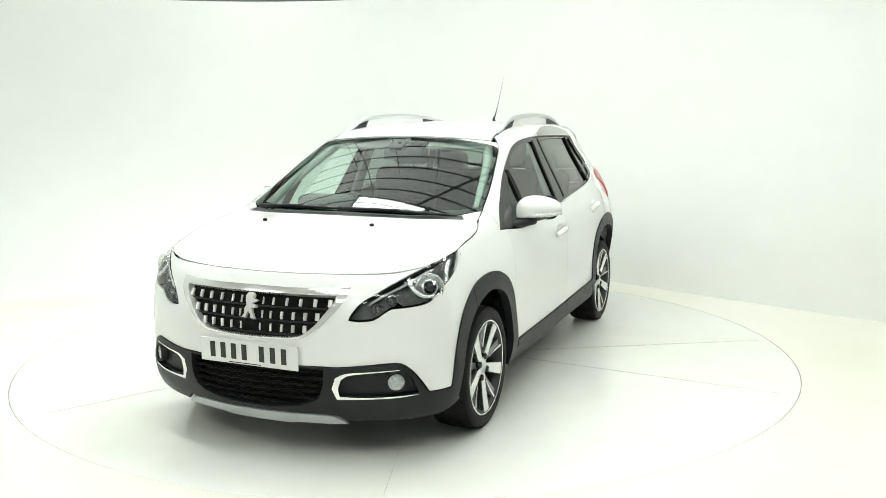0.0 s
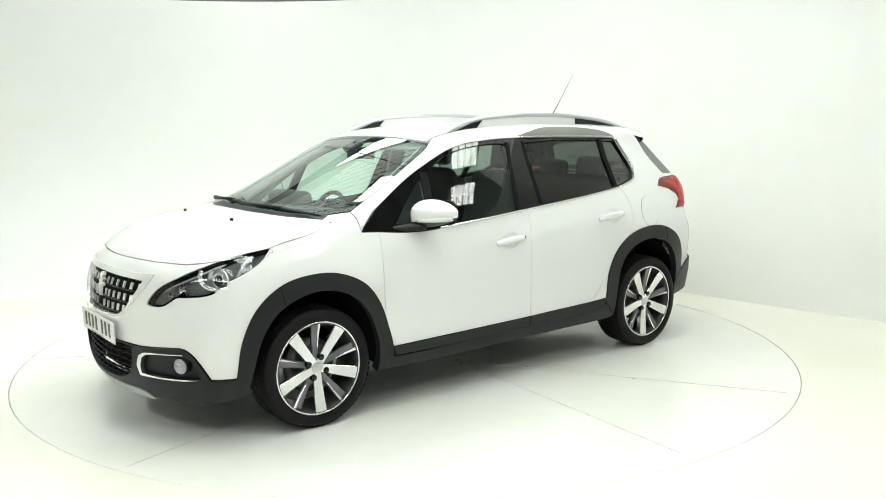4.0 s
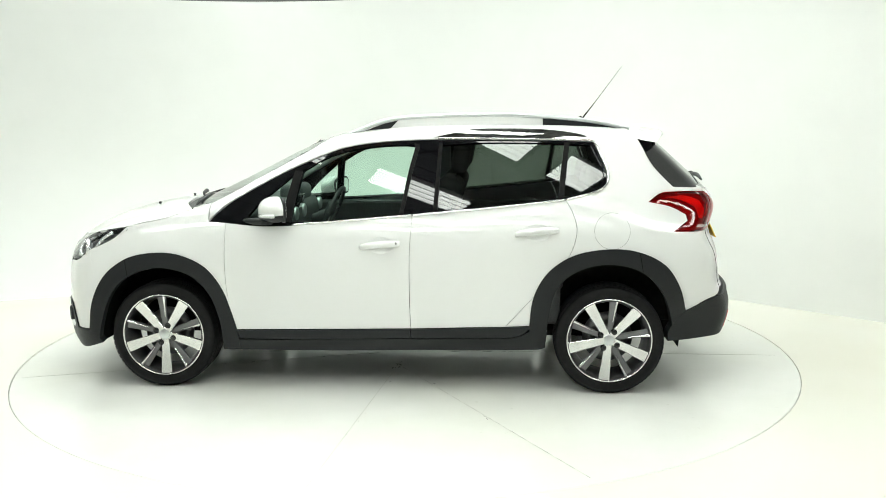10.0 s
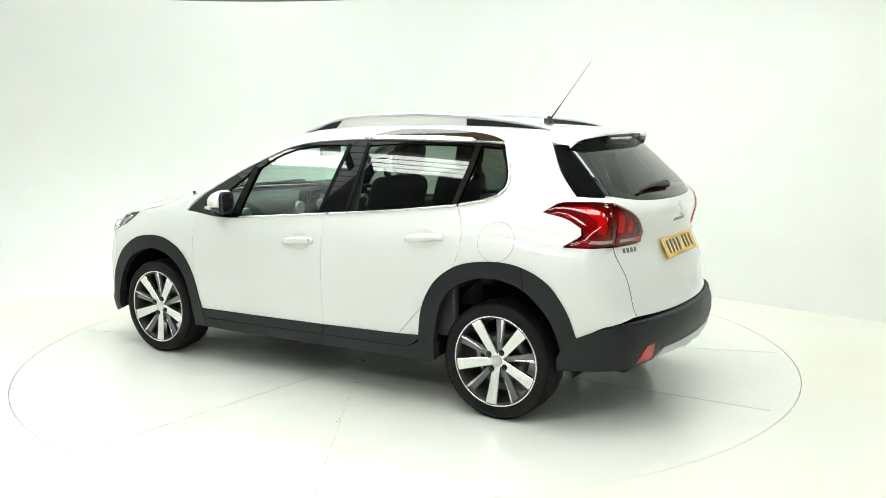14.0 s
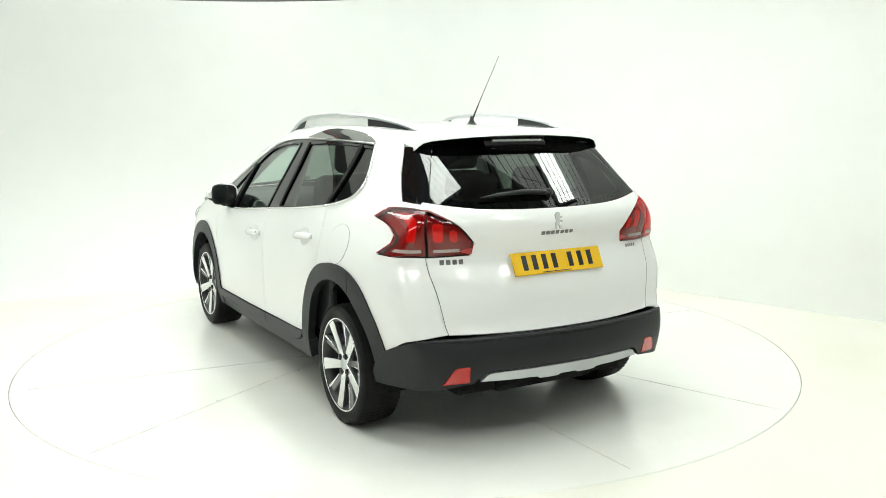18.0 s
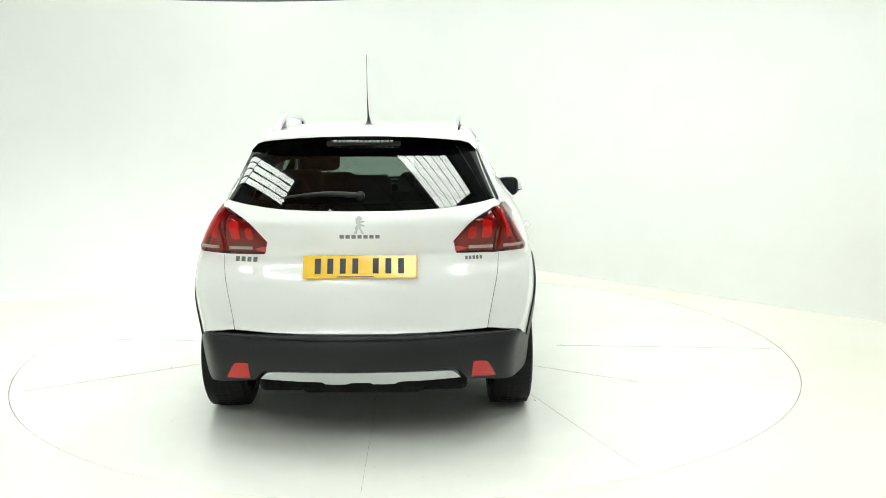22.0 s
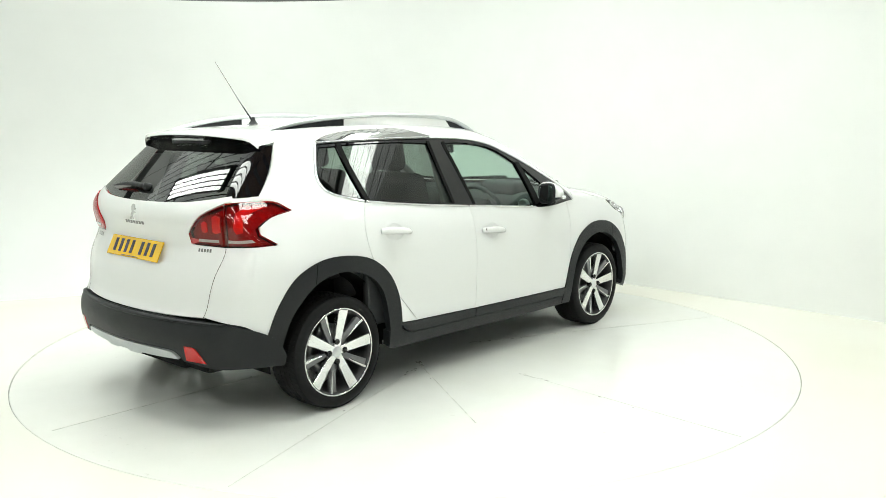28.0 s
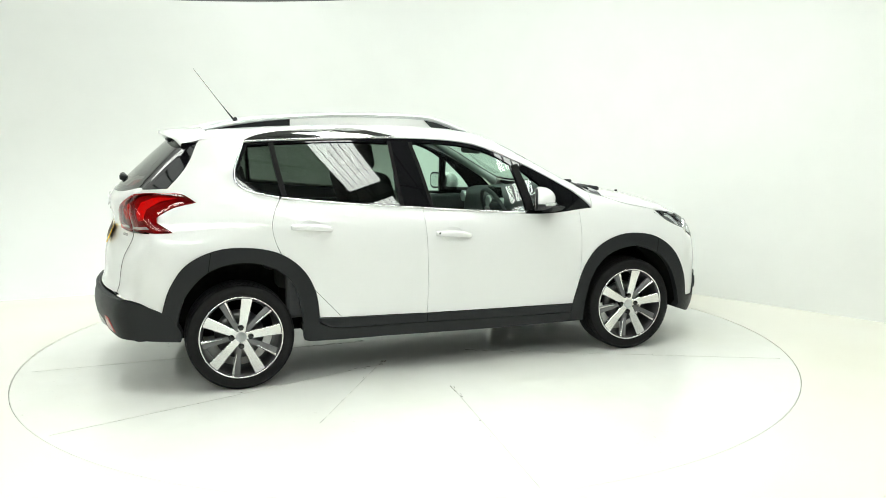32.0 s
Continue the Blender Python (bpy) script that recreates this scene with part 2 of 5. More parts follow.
def inset(p, g):
    if area2(p) < 0:
        p = p[::-1]
    d = np.roll(p, -1, 0) - np.roll(p, 1, 0)
    d /= np.maximum(np.linalg.norm(d, axis=1), 1e-9)[:, None]
    return p + g * np.stack([-d[:, 1], d[:, 0]], 1)


def within(q, p):
    """Which of the points q lie inside the outline p."""
    x, y = q[:, 0][:, None], q[:, 1][:, None]
    x1, y1 = p[:, 0], p[:, 1]
    x2, y2 = np.roll(x1, -1), np.roll(y1, -1)
    cross = ((y1 > y) != (y2 > y)) & (x < (x2 - x1) * (y - y1) / np.where(y2 == y1, 1e-12, y2 - y1) + x1)
    return cross.sum(1) % 2 == 1


def fill(loops, step):
    """Triangles that fill the first outline less the others; the outlines' points come first."""
    rim = np.vstack(loops)
    lo, hi = loops[0].min(0), loops[0].max(0)
    gx, gy = np.arange(lo[0], hi[0] + step, step), np.arange(lo[1], hi[1] + step, step * 0.87)
    g = np.array([(x + (j % 2) * step / 2, y) for j, y in enumerate(gy) for x in gx])
    ok = within(g, loops[0])
    for h in loops[1:]:
        ok &= ~within(g, h)
    g = g[ok]
    if len(g):
        far = np.min(((g[:, None] - rim[None]) ** 2).sum(2), 1) > (0.45 * step) ** 2
        g = g[far]
    pts = np.vstack([rim, g]) if len(g) else rim
    edges, k = [], 0
    for l in loops:
        edges += [(k + i, k + (i + 1) % len(l)) for i in range(len(l))]
        k += len(l)
    v, _, f, ids, _, _ = delaunay_2d_cdt([Vector(q) for q in pts], edges, [], 0, 1e-7)
    v, f = np.array([tuple(q) for q in v]), np.array(f)
    c = v[f].mean(1)
    keep = within(c, loops[0])
    for h in loops[1:]:
        keep &= ~within(c, h)
    return v, f[keep]


RIM = 0.8


def bow(*points):
    """Outline points as (degrees round the end of the car, height)."""
    return [(radians(a) * RIM, z) for a, z in points]


def both(points):
    """A half outline from the middle line, mirrored to a whole one."""
    return list(points) + [(-u, v) for u, v in reversed(points) if abs(u) > 1e-6]


def lay(uv, way):
    """Points of a flat outline laid on the body: from the side, from above, from ahead, from behind, or wrapped round an end."""
    u, v = uv.T
    o, z = np.zeros_like(u), np.ones_like(u)
    if way == "side":
        p, d, near, far = np.stack([u, 2 * z, v], 1), np.stack([o, -z, o], 1), 1.0, 2.0
    elif way == "top":
        p, d, near, far = np.stack([u, v, 2 * z], 1), np.stack([o, o, -z], 1), 0.3, 1.5
    elif way == "ahead":
        p, d, near, far = np.stack([3 * z, u, v], 1), np.stack([-z, o, o], 1), 0.8, 2.2
    elif way == "behind":
        p, d, near, far = np.stack([-3 * z, u, v], 1), np.stack([z, o, o], 1), 0.8, 2.2
    else:
        s = 1 if way == "nose" else -1
        c, n = np.cos(u / RIM), np.sin(u / RIM)
        p, d, near, far = np.stack([s * (1.2 + 2 * c), 2 * n, v], 1), np.stack([-s * c, -n, o], 1), 0.9, 1.9
    return meet(p, d, near, far)


def panel(name, loops, way, mat, parent, label="", lift=0.0, depth=0.014, step=0.03, right=False, gap=0.0013, bulge=0.0, even=None):
    """A pressed panel: the outline laid on the body, lifted by lift, with its rim turned in by depth."""
    first = rounded(loops[0], step * 0.8)
    flat = [inset(first, gap)] + [inset(rounded(h, step * 0.8), -gap) for h in loops[1:]]
    uv, f = fill(flat, step)
    p = lay(uv, way)
    n = normals(p)
    p = p + n * lift
    if even:
        n = even(p)
    if bulge:
        rim = np.vstack(flat)
        far = np.sqrt(np.min(((uv[:, None] - rim[None]) ** 2).sum(2), 1))
        p = p + n * (bulge * np.clip(far / 0.05, 0, 1) ** 0.5)[:, None]
    wind = np.einsum("ij,ij->i", np.cross(p[f[:, 1]] - p[f[:, 0]], p[f[:, 2]] - p[f[:, 0]]), n[f[:, 0]])
    f = np.where((wind < 0)[:, None], f[:, ::-1], f)
    verts, norms, faces = [p], [n], [tuple(t) for t in f]
    count = {}
    for t in faces:
        for a, b in ((t[0], t[1]), (t[1], t[2]), (t[2], t[0])):
            count[(a, b)] = 1
    rim = [(a, b) for a, b in count if (b, a) not in count]
    k = len(p)
    if rim and depth:
        a, b = np.array(rim).T
        out = np.cross(p[b] - p[a], (n[a] + n[b]) / 2)
        out /= np.maximum(np.linalg.norm(out, axis=1), 1e-9)[:, None]
        verts += [p[a], p[b], p[b] - n[b] * depth, p[a] - n[a] * depth]
        norms += [out] * 4
        m = len(a)
        faces += [(k + i + m, k + i, k + i + 3 * m, k + i + 2 * m) for i in range(m)]
    verts, norms = np.vstack(verts), np.vstack(norms)
    if right:
        verts, norms = verts * (1, -1, 1), norms * (1, -1, 1)
        faces = [t[::-1] for t in faces]
    me = bpy.data.meshes.new(name)
    me.from_pydata([tuple(q) for q in verts], [], [tuple(int(i) for i in t) for t in faces])
    me.polygons.foreach_set("use_smooth", [True] * len(me.polygons))
    if not bulge:
        me.normals_split_custom_set_from_vertices([tuple(q) for q in norms])
    return part(name, me, mat, parent, label)


def box_bm(size, at=(0, 0, 0), bevel=0.0, segments=2, turn=None):
    bm = bmesh.new()
    bmesh.ops.create_cube(bm, size=1.0)
    bmesh.ops.scale(bm, vec=size, verts=bm.verts)
    if bevel:
        bmesh.ops.bevel(bm, geom=bm.edges[:], offset=bevel, segments=segments, affect="EDGES", profile=0.5)
    if turn is not None:
        bmesh.ops.transform(bm, matrix=turn, verts=bm.verts)
    bmesh.ops.translate(bm, vec=at, verts=bm.verts)
    return bm


def sweep_bm(path, radius, sides=10, flat=1.0, up=(0, 0, 1), caps=True):
    """A tube along a path; radius may change along it; flat squashes it along up."""
    path = [Vector(p) for p in path]
    radius = radius if isinstance(radius, (list, tuple)) else [radius] * len(path)
    bm = bmesh.new()
    rings = []
    for i, p in enumerate(path):
        d = (path[min(i + 1, len(path) - 1)] - path[max(i - 1, 0)]).normalized()
        s = d.cross(Vector(up))
        s = s.normalized() if s.length > 1e-6 else Vector((1, 0, 0))
        w = s.cross(d).normalized()
        rings.append([bm.verts.new(p + radius[i] * (math.cos(a) * s + flat * math.sin(a) * w)) for a in (2 * math.pi * j / sides for j in range(sides))])
    for r, q in zip(rings, rings[1:]):
        for j in range(sides):
            bm.faces.new((r[j], r[(j + 1) % sides], q[(j + 1) % sides], q[j]))
    if caps:
        bm.faces.new(rings[0][::-1])
        bm.faces.new(rings[-1])
    bmesh.ops.recalc_face_normals(bm, faces=bm.faces)
    return bm


def curve3(points, n=24):
    """A smooth run of points through points in space."""
    p = np.array(points, float)
    k = np.concatenate([[0], np.cumsum(np.linalg.norm(np.diff(p, axis=0), axis=1))])
    m = spline_matrix(k) @ p
    x = np.linspace(0, k[-1], n)
    return [tuple(float(spline_eval(k, p[:, j], m[:, j], np.array([a]))[0]) for j in range(3)) for a in x]


def lathe_bm(profile, sides=48, closed=False):
    """Turns a profile of (radius, y) round the y axis."""
    bm = bmesh.new()
    rings = [[bm.verts.new((r * math.cos(a), y, r * math.sin(a))) for a in (2 * math.pi * j / sides for j in range(sides))] for r, y in profile]
    pairs = list(zip(rings, rings[1:])) + ([(rings[-1], rings[0])] if closed else [])
    for r, q in pairs:
        for j in range(sides):
            bm.faces.new((r[j], r[(j + 1) % sides], q[(j + 1) % sides], q[j]))
    bmesh.ops.recalc_face_normals(bm, faces=bm.faces)
    return bm


def prism_bm(outline, lo, hi, axis=1):
    """A flat outline given depth along an axis."""
    bm = bmesh.new()
    put = {0: lambda u, v, d: (d, u, v), 1: lambda u, v, d: (u, d, v), 2: lambda u, v, d: (u, v, d)}[axis]
    a, b = [bm.verts.new(put(u, v, lo)) for u, v in outline], [bm.verts.new(put(u, v, hi)) for u, v in outline]
    n = len(a)
    bm.faces.new(a)
    bm.faces.new(b[::-1])
    for i in range(n):
        bm.faces.new((a[i], b[i], b[(i + 1) % n], a[(i + 1) % n]))
    bmesh.ops.recalc_face_normals(bm, faces=bm.faces)
    return bm


def put_on(way, u, v, right=False):
    """A place on the body and the way it faces there."""
    p = lay(np.array([[u, v]]), way)
    n = normals(p)
    p, n = p[0], n[0]
    if right:
        p, n = p * (1, -1, 1), n * (1, -1, 1)
    return Vector(p), Vector(n)


def face_on(p, n, up=(0, 0, 1)):
    """A pose at p whose y axis faces along n."""
    y = Vector(n).normalized()
    x = y.cross(Vector(up)).normalized()
    z = x.cross(y)
    return Matrix.Translation(p) @ Matrix((x, y, z)).transposed().to_4x4()


# ---- the room ----
TABLE_R = 2.484


def floor_sheet():
    bm = bmesh.new()
    n = 128
    inner = [bm.verts.new(((TABLE_R + 0.004) * math.cos(2 * math.pi * i / n), (TABLE_R + 0.004) * math.sin(2 * math.pi * i / n), 0)) for i in range(n)]
    outer = []
    for i in range(n):
        c, s = math.cos(2 * math.pi * i / n), math.sin(2 * math.pi * i / n)
        k = 14 / max(abs(c), abs(s))
        outer.append(bm.verts.new((k * c, k * s, 0)))
    for i in range(n):
        bm.faces.new((inner[i], outer[i], outer[(i + 1) % n], inner[(i + 1) % n]))
    low = [bm.verts.new((v.co.x, v.co.y, -0.06)) for v in inner]
    for i in range(n):
        bm.faces.new((inner[i], inner[(i + 1) % n], low[(i + 1) % n], low[i]))
    return part("floor", bm, FLOOR, smooth=False)


tagged(floor_sheet(), "white painted concrete floor with faint brown scuffs", "floor", kind="structure")
pit = part("floor_pit", lathe_bm([(TABLE_R + 0.004, -0.02), (TABLE_R + 0.0005, -0.02)], 160), GROOVE, smooth=False, m=pose(0, 0, 0, 90))
tagged(pit, "dark dirty gap round the turntable", "floor", kind="structure")

# the white wall behind the car: to the right it meets the floor in a sharp line, to the left its foot is coved, and its corner is rounded
CORNER = Vector((0.15, 4.04, 0))
RIGHT_END = Vector((5.2, -1.32, 0))
LEFT_END = Vector((-6.2, 1.9, 0))
HEIGHT = 4.4


def wall_run(name, path, coves, label, mat, thick=0.15):
    """An upright wall along a path; its foot may run out into the floor in a hollow curve."""
    bm = bmesh.new()
    rows, backs = [], []
    for k, p in enumerate(path):
        d = (path[min(k + 1, len(path) - 1)] - path[max(k - 1, 0)]).normalized()
        n = Vector((d.y, -d.x, 0))
        c = max(coves[k], 0.0005)
        prof = [(0, HEIGHT), *[(c - c * math.cos(q), c - c * math.sin(q)) for q in (math.pi / 2 * j / 10 for j in range(10))], (c, -0.003)]
        rows.append([bm.verts.new(p + n * u + Vector((0, 0, z))) for u, z in prof])
        backs.append([bm.verts.new(p + n * c + Vector((0, 0, -0.003)))] + [bm.verts.new(p - n * thick + Vector((0, 0, z))) for z in (-0.003, HEIGHT)] + [bm.verts.new(p + Vector((0, 0, HEIGHT)))])
    # the shown face and the hidden rest share no points, so that the foot shades smoothly
    m = len(rows[0]) - 1
    for strip in (rows, backs):
        for r, q in zip(strip, strip[1:]):
            for j in range(len(r) - 1):
                bm.faces.new((r[j], r[j + 1], q[j + 1], q[j]))
    bm.faces.ensure_lookup_table()
    for f in bm.faces:
        f.normal_update()
    out = Vector((path[1].y - path[0].y, path[0].x - path[1].x, 0))
    if bm.faces[0].normal.dot(out) < 0:
        bmesh.ops.reverse_faces(bm, faces=bm.faces)
    shown = (len(path) - 1) * m
    ob = part(name, bm, mat, smooth=False)
    for f in ob.data.polygons:
        f.use_smooth = len(coves) > 3 and f.index < shown
    return tagged(ob, label, "wall", kind="structure")


bend = [CORNER.lerp(LEFT_END, 0.16 * (1 - t) ** 2) + (RIGHT_END - CORNER) * (0.14 * t ** 2) for t in (i / 12 for i in range(13))]
run_path = [LEFT_END.lerp(bend[0], i / 8) for i in range(8)] + bend + [bend[-1].lerp(RIGHT_END, i / 8) for i in range(1, 9)]
run_cove = [1.2] * 10 + [1.2 * (1 - i / 10) for i in range(10)] + [0.0] * 9
wall_run("wall_white", run_path, run_cove, "white painted studio wall with a rounded corner", WALL)
FAR_LEFT, FAR_RIGHT = Vector((-7.0, -9.0, 0)), Vector((7.0, -9.0, 0))
wall_run("wall_side_left", [FAR_LEFT, LEFT_END], [0, 0], "white painted side wall", WALL)
wall_run("wall_side_right", [RIGHT_END, FAR_RIGHT], [0, 0], "white painted side wall", WALL)
# unseen wall; its pale colour is there to bounce fill light
wall_run("wall_back", [FAR_RIGHT, FAR_LEFT], [0, 0], "unseen pale wall facing the turntable, added to bounce light", BACK_WALL)


def roof_part(name, mat, label, y0, y1, rib):
    """Profiled roof sheeting with a dark joint at every rib."""
    bm = bmesh.new()
    turn = Matrix.Rotation(radians(-41.0), 4, "Z")
    lo, hi = Vector((-9, y0, 0)), Vector((9, y1, 0))
    bmesh.ops.create_grid(bm, x_segments=1, y_segments=1, size=1)
    bmesh.ops.scale(bm, vec=((hi.x - lo.x) / 2, (hi.y - lo.y) / 2, 1), verts=bm.verts)
    bmesh.ops.translate(bm, vec=((hi.x + lo.x) / 2, (hi.y + lo.y) / 2, HEIGHT), verts=bm.verts)
    for v in np.arange(-14, 14, rib):
        # the run of this joint inside the sheet
        line = [turn @ Vector((u, v, 0)) for u in np.arange(-16, 16, 0.05)]
        line = [q for q in line if lo.x < q.x < hi.x and lo.y < q.y < hi.y]
        if len(line) < 4:
            continue
        a, b = line[0], line[-1]
        w = (turn @ Vector((0, 0.009, 0)))
        f = bm.faces.new([bm.verts.new(q + Vector((0, 0, HEIGHT - 0.012))) for q in (a - w, b - w, b + w, a + w)])
        f.material_index = 1
    ob = part(name, bm, mat, smooth=False)
    ob.data.materials.append(BEAM_DARK)
    return tagged(ob, label, "ceiling", kind="structure")


roof_part("ceiling", ROOF_PALE, "pale roof sheeting with dark joints and an added glow", -0.9, 6.0, 0.15)
roof_part("ceiling_near", ROOF_SHEET, "dark grey profiled roof sheeting", -10.0, -0.9, 0.35)
for k in range(5):
    b = part("ceiling_purlin", box_bm((17.6, 0.03, 0.04), bevel=0.006), BEAM_DARK, smooth=False, m=pose(0, -8.6 + 3.1 * k, HEIGHT - 0.035))
    tagged(b, "dark steel purlin under the roof sheeting", "beam", "roof purlins", kind="structure")


def board_panel():
    """Brown boards under the roof, between two columns of lights."""
    base = holder("wooden_roof_panel", m=pose(-1.32, -1.62, 4.12, 0, 0, 22))
    tagged(base, "brown wooden boards fixed under the dark roof", "roof panel")
    for y in (-0.45, 0.45):
        part("batten", box_bm((1.5, 0.06, 0.22), (0, y, 0.15), bevel=0.006), BEAM_DARK, base, smooth=False)
    plank = None
    for i in range(12):
        at = pose(-0.66 + 0.12 * i, 0, 0.006 * (i % 2))
        if plank is None:
            plank = part("plank", box_bm((0.085, 1.25, 0.03), bevel=0.006), BROWN, base, smooth=False, m=at)
        else:
            q = new("plank", plank.data)
            q.parent = base
            q.matrix_basis = at


board_panel()


# ---- lights: banks of close-set tubes under the roof, square to the wall at the right ----
def light_bank(m, count, length, pitch):
    """A dark tray with broad fluorescent tubes along it."""
    base = holder("light_bank", m=m)
    wide = count * pitch + 0.06
    tagged(base, f"hanging dark bank of {'four' if count == 4 else 'six'} fluorescent tubes", "ceiling light", "banks of tubes under the roof")
    part("tray", box_bm((length + 0.10, wide, 0.05), (0, 0, 0.055), 0.01), BEAM_DARK, base, smooth=False)
    for s in (-1, 1):
        part("end_plate", box_bm((0.03, wide, 0.07), (s * (length / 2 + 0.035), 0, 0.01), 0.006), BEAM_DARK, base, smooth=False)
    for j in range(count):
        y = (j - (count - 1) / 2) * pitch
        part("tube", sweep_bm([(-length / 2, y, -0.012), (length / 2, y, -0.012)], pitch * (0.385 if count == 4 else 0.44), 10, 0.7), TUBE, base)
    for s in (-1, 1):
        part("hanger", sweep_bm([(s * length * 0.38, 0, 0.08), (s * length * 0.38, 0, HEIGHT - BANK_Z)], 0.006, 6, up=(1, 0, 0)), BEAM_DARK, base)
    return base


BANK_Z = 3.1
BANK_TURN = -41.0
ALONG = Vector((math.cos(radians(BANK_TURN)), math.sin(radians(BANK_TURN)), 0))
ACROSS = Vector((-ALONG.y, ALONG.x, 0))
# for each column: its place across, its tubes and their pitch, and the middles and lengths of its banks along it
# columns -3.45 and -4.9 are unseen, added to brighten the car and floor
COLUMNS = [(-3.45, 4, 0.080, [(1.6, 1.2), (3.0, 1.2)]),
           # middles -2.0, 3.9 and 4.2 are unseen banks too, added for more light
           (-2.05, 4, 0.072, [(-2.0, 1.2), (-0.42, 1.2), (1.25, 1.1), (2.4, 0.46), (3.9, 1.2)]),
           (-0.33, 6, 0.066, [(-0.45, 1.1)]),
           (-0.88, 6, 0.066, [(-2.0, 1.2), (1.15, 1.2), (2.36, 0.46), (4.2, 1.2)]),
           (-4.9, 6, 0.066, [(-0.4, 1.2), (1.2, 1.2), (2.8, 1.2)]),
           (0.78, 4, 0.088, [(-2.0, 1.2), (-0.3, 1.2), (1.72, 1.2), (2.88, 0.42)])]
for across, count, pitch, banks in COLUMNS:
    for along, length in banks:
        at = ALONG * along + ACROSS * across
        light_bank(pose(at.x, at.y, BANK_Z, 0, 0, BANK_TURN), count, length, pitch)


def rig_beam():
    """The dark lip of a long rig that shows under the roof."""
    base = holder("lighting_rig", m=pose(-1.9, 1.5, 2.48, 0, 0, 0))
    tagged(base, "long dark overhead rig with a dull red strip", "lighting rig")
    top = [(x, 0.0, 0.016 * ((x - 0.65) / 0.85) ** 2) for x in np.linspace(-2.6, 1.5, 24)]
    bm = bmesh.new()
    rows = [[bm.verts.new((x, y, z + h)) for y, h in ((-0.04, 0.0), (0.04, 0.0), (0.04, 0.22), (-0.04, 0.22))] for x, _, z in top]
    for r, q in zip(rows, rows[1:]):
        for j in range(4):
            bm.faces.new((r[j], r[(j + 1) % 4], q[(j + 1) % 4], q[j]))
    bm.faces.new(rows[0])
    bm.faces.new(rows[-1])
    bmesh.ops.recalc_face_normals(bm, faces=bm.faces)
    part("beam", bm, BEAM_DARK, base, smooth=False)
    part("strip", box_bm((2.2, 0.006, 0.02), (-0.8, -0.046, 0.04), 0.002), BROWN_STRIP, base, smooth=False)
    part("bracket", box_bm((0.09, 0.07, 0.2), (1.44, -0.02, 0.13), 0.008), FIXTURE, base, smooth=False)
    for x in (-2.0, 0.9):
        part("hanger", sweep_bm([(x, 0, 0.2), (x, 0, HEIGHT - 2.49)], 0.008, 6, up=(1, 0, 0)), BEAM_DARK, base)


rig_beam()


# ---- the turntable ----
def turntable():
    base = holder("turntable")
    tagged(base, "large round white turntable flush with the floor", "turntable")
    part("deck", lathe_bm([(0.0005, 0.0), (1.2, 0.0), (TABLE_R - 0.004, 0.0), (TABLE_R, -0.003), (TABLE_R, -0.05), (0.0005, -0.05)], 160), TABLE, base, smooth=False, m=pose(0, 0, 0, 90))
    # thin seams between the deck plates, with flaked paint beside them
    chips = bmesh.new()
    for (x0, y0), (x1, y1), w in (((-0.3, -0.34), (-0.92, -1.34), 0.005), ((-0.35, -0.42), (-2.20, -1.05), 0.0025), ((0.02, 0.45), (0.2, 2.38), 0.0025), ((0.04, 0.5), (-1.0, 2.2), 0.004),
                                  ((-0.3, 0.17), (-2.4, 0.17), 0.0025), ((0.2, 0.25), (2.25, 0.93), 0.0025), ((-0.08, -1.0), (-0.22, -2.43), 0.003), ((0.3, -0.3), (2.1, -1.2), 0.0025)):
        L = math.hypot(x1 - x0, y1 - y0)
        for k in range(int(L * 9)):
            t = random.random() ** 2.2
            if t > 0.75:
                continue
            at = Vector((x0 + (x1 - x0) * t + random.gauss(0, 0.012), y0 + (y1 - y0) * t + random.gauss(0, 0.012), 0.0008))
            r, turn = random.uniform(0.004, 0.016) * (1.1 - t), random.uniform(0, 6.3)
            n = random.randint(5, 8)
            way = math.atan2(y1 - y0, x1 - x0)
            ring = [(r * random.uniform(0.5, 1.2) * random.choice((1.0, 1.9)) * math.cos(q), 0.55 * r * random.uniform(0.5, 1.2) * math.sin(q)) for q in (turn + 2 * math.pi * j / n for j in range(n))]
            chips.faces.new([chips.verts.new(at + Vector((u * math.cos(way) - v * math.sin(way), u * math.sin(way) + v * math.cos(way), 0))) for u, v in ring])
        part("seam", box_bm((L, w, 0.0012), ((x0 + x1) / 2, (y0 + y1) / 2, 0.0012), turn=Matrix.Rotation(math.atan2(y1 - y0, x1 - x0), 4, "Z")), SEAM_FILL, base, smooth=False)
    bmesh.ops.recalc_face_normals(chips, faces=chips.faces)
    for f in chips.faces:
        if f.normal.z < 0:
            f.normal_flip()
    tagged(part("paint_flakes", chips, FLAKE, base, smooth=False), kind="stuff")
    return base


table = turntable()


# ---- the car ----
car = holder("car")
tagged(car, "white compact crossover car with black cladding on a turntable", "car")
SIDES = (False, True)


def on_body(x, y):
    """The body's height at a place in plan."""
    return float(lay(np.array([[x, y]]), "top")[0, 2])


RAIL_Y = Curve([(-1.6, 0.44), (-1.38, 0.452), (-0.6, 0.51), (0.2, 0.52), (0.5, 0.52)])
# the seam under the roof rails, from the screen to the spoiler
SEAM_X = [0.30, 0.1, -0.2, -0.5, -0.8, -1.1, -1.38]
SEAM = [(x, on_body(x, float(RAIL_Y(np.array([x]))[0]))) for x in SEAM_X]

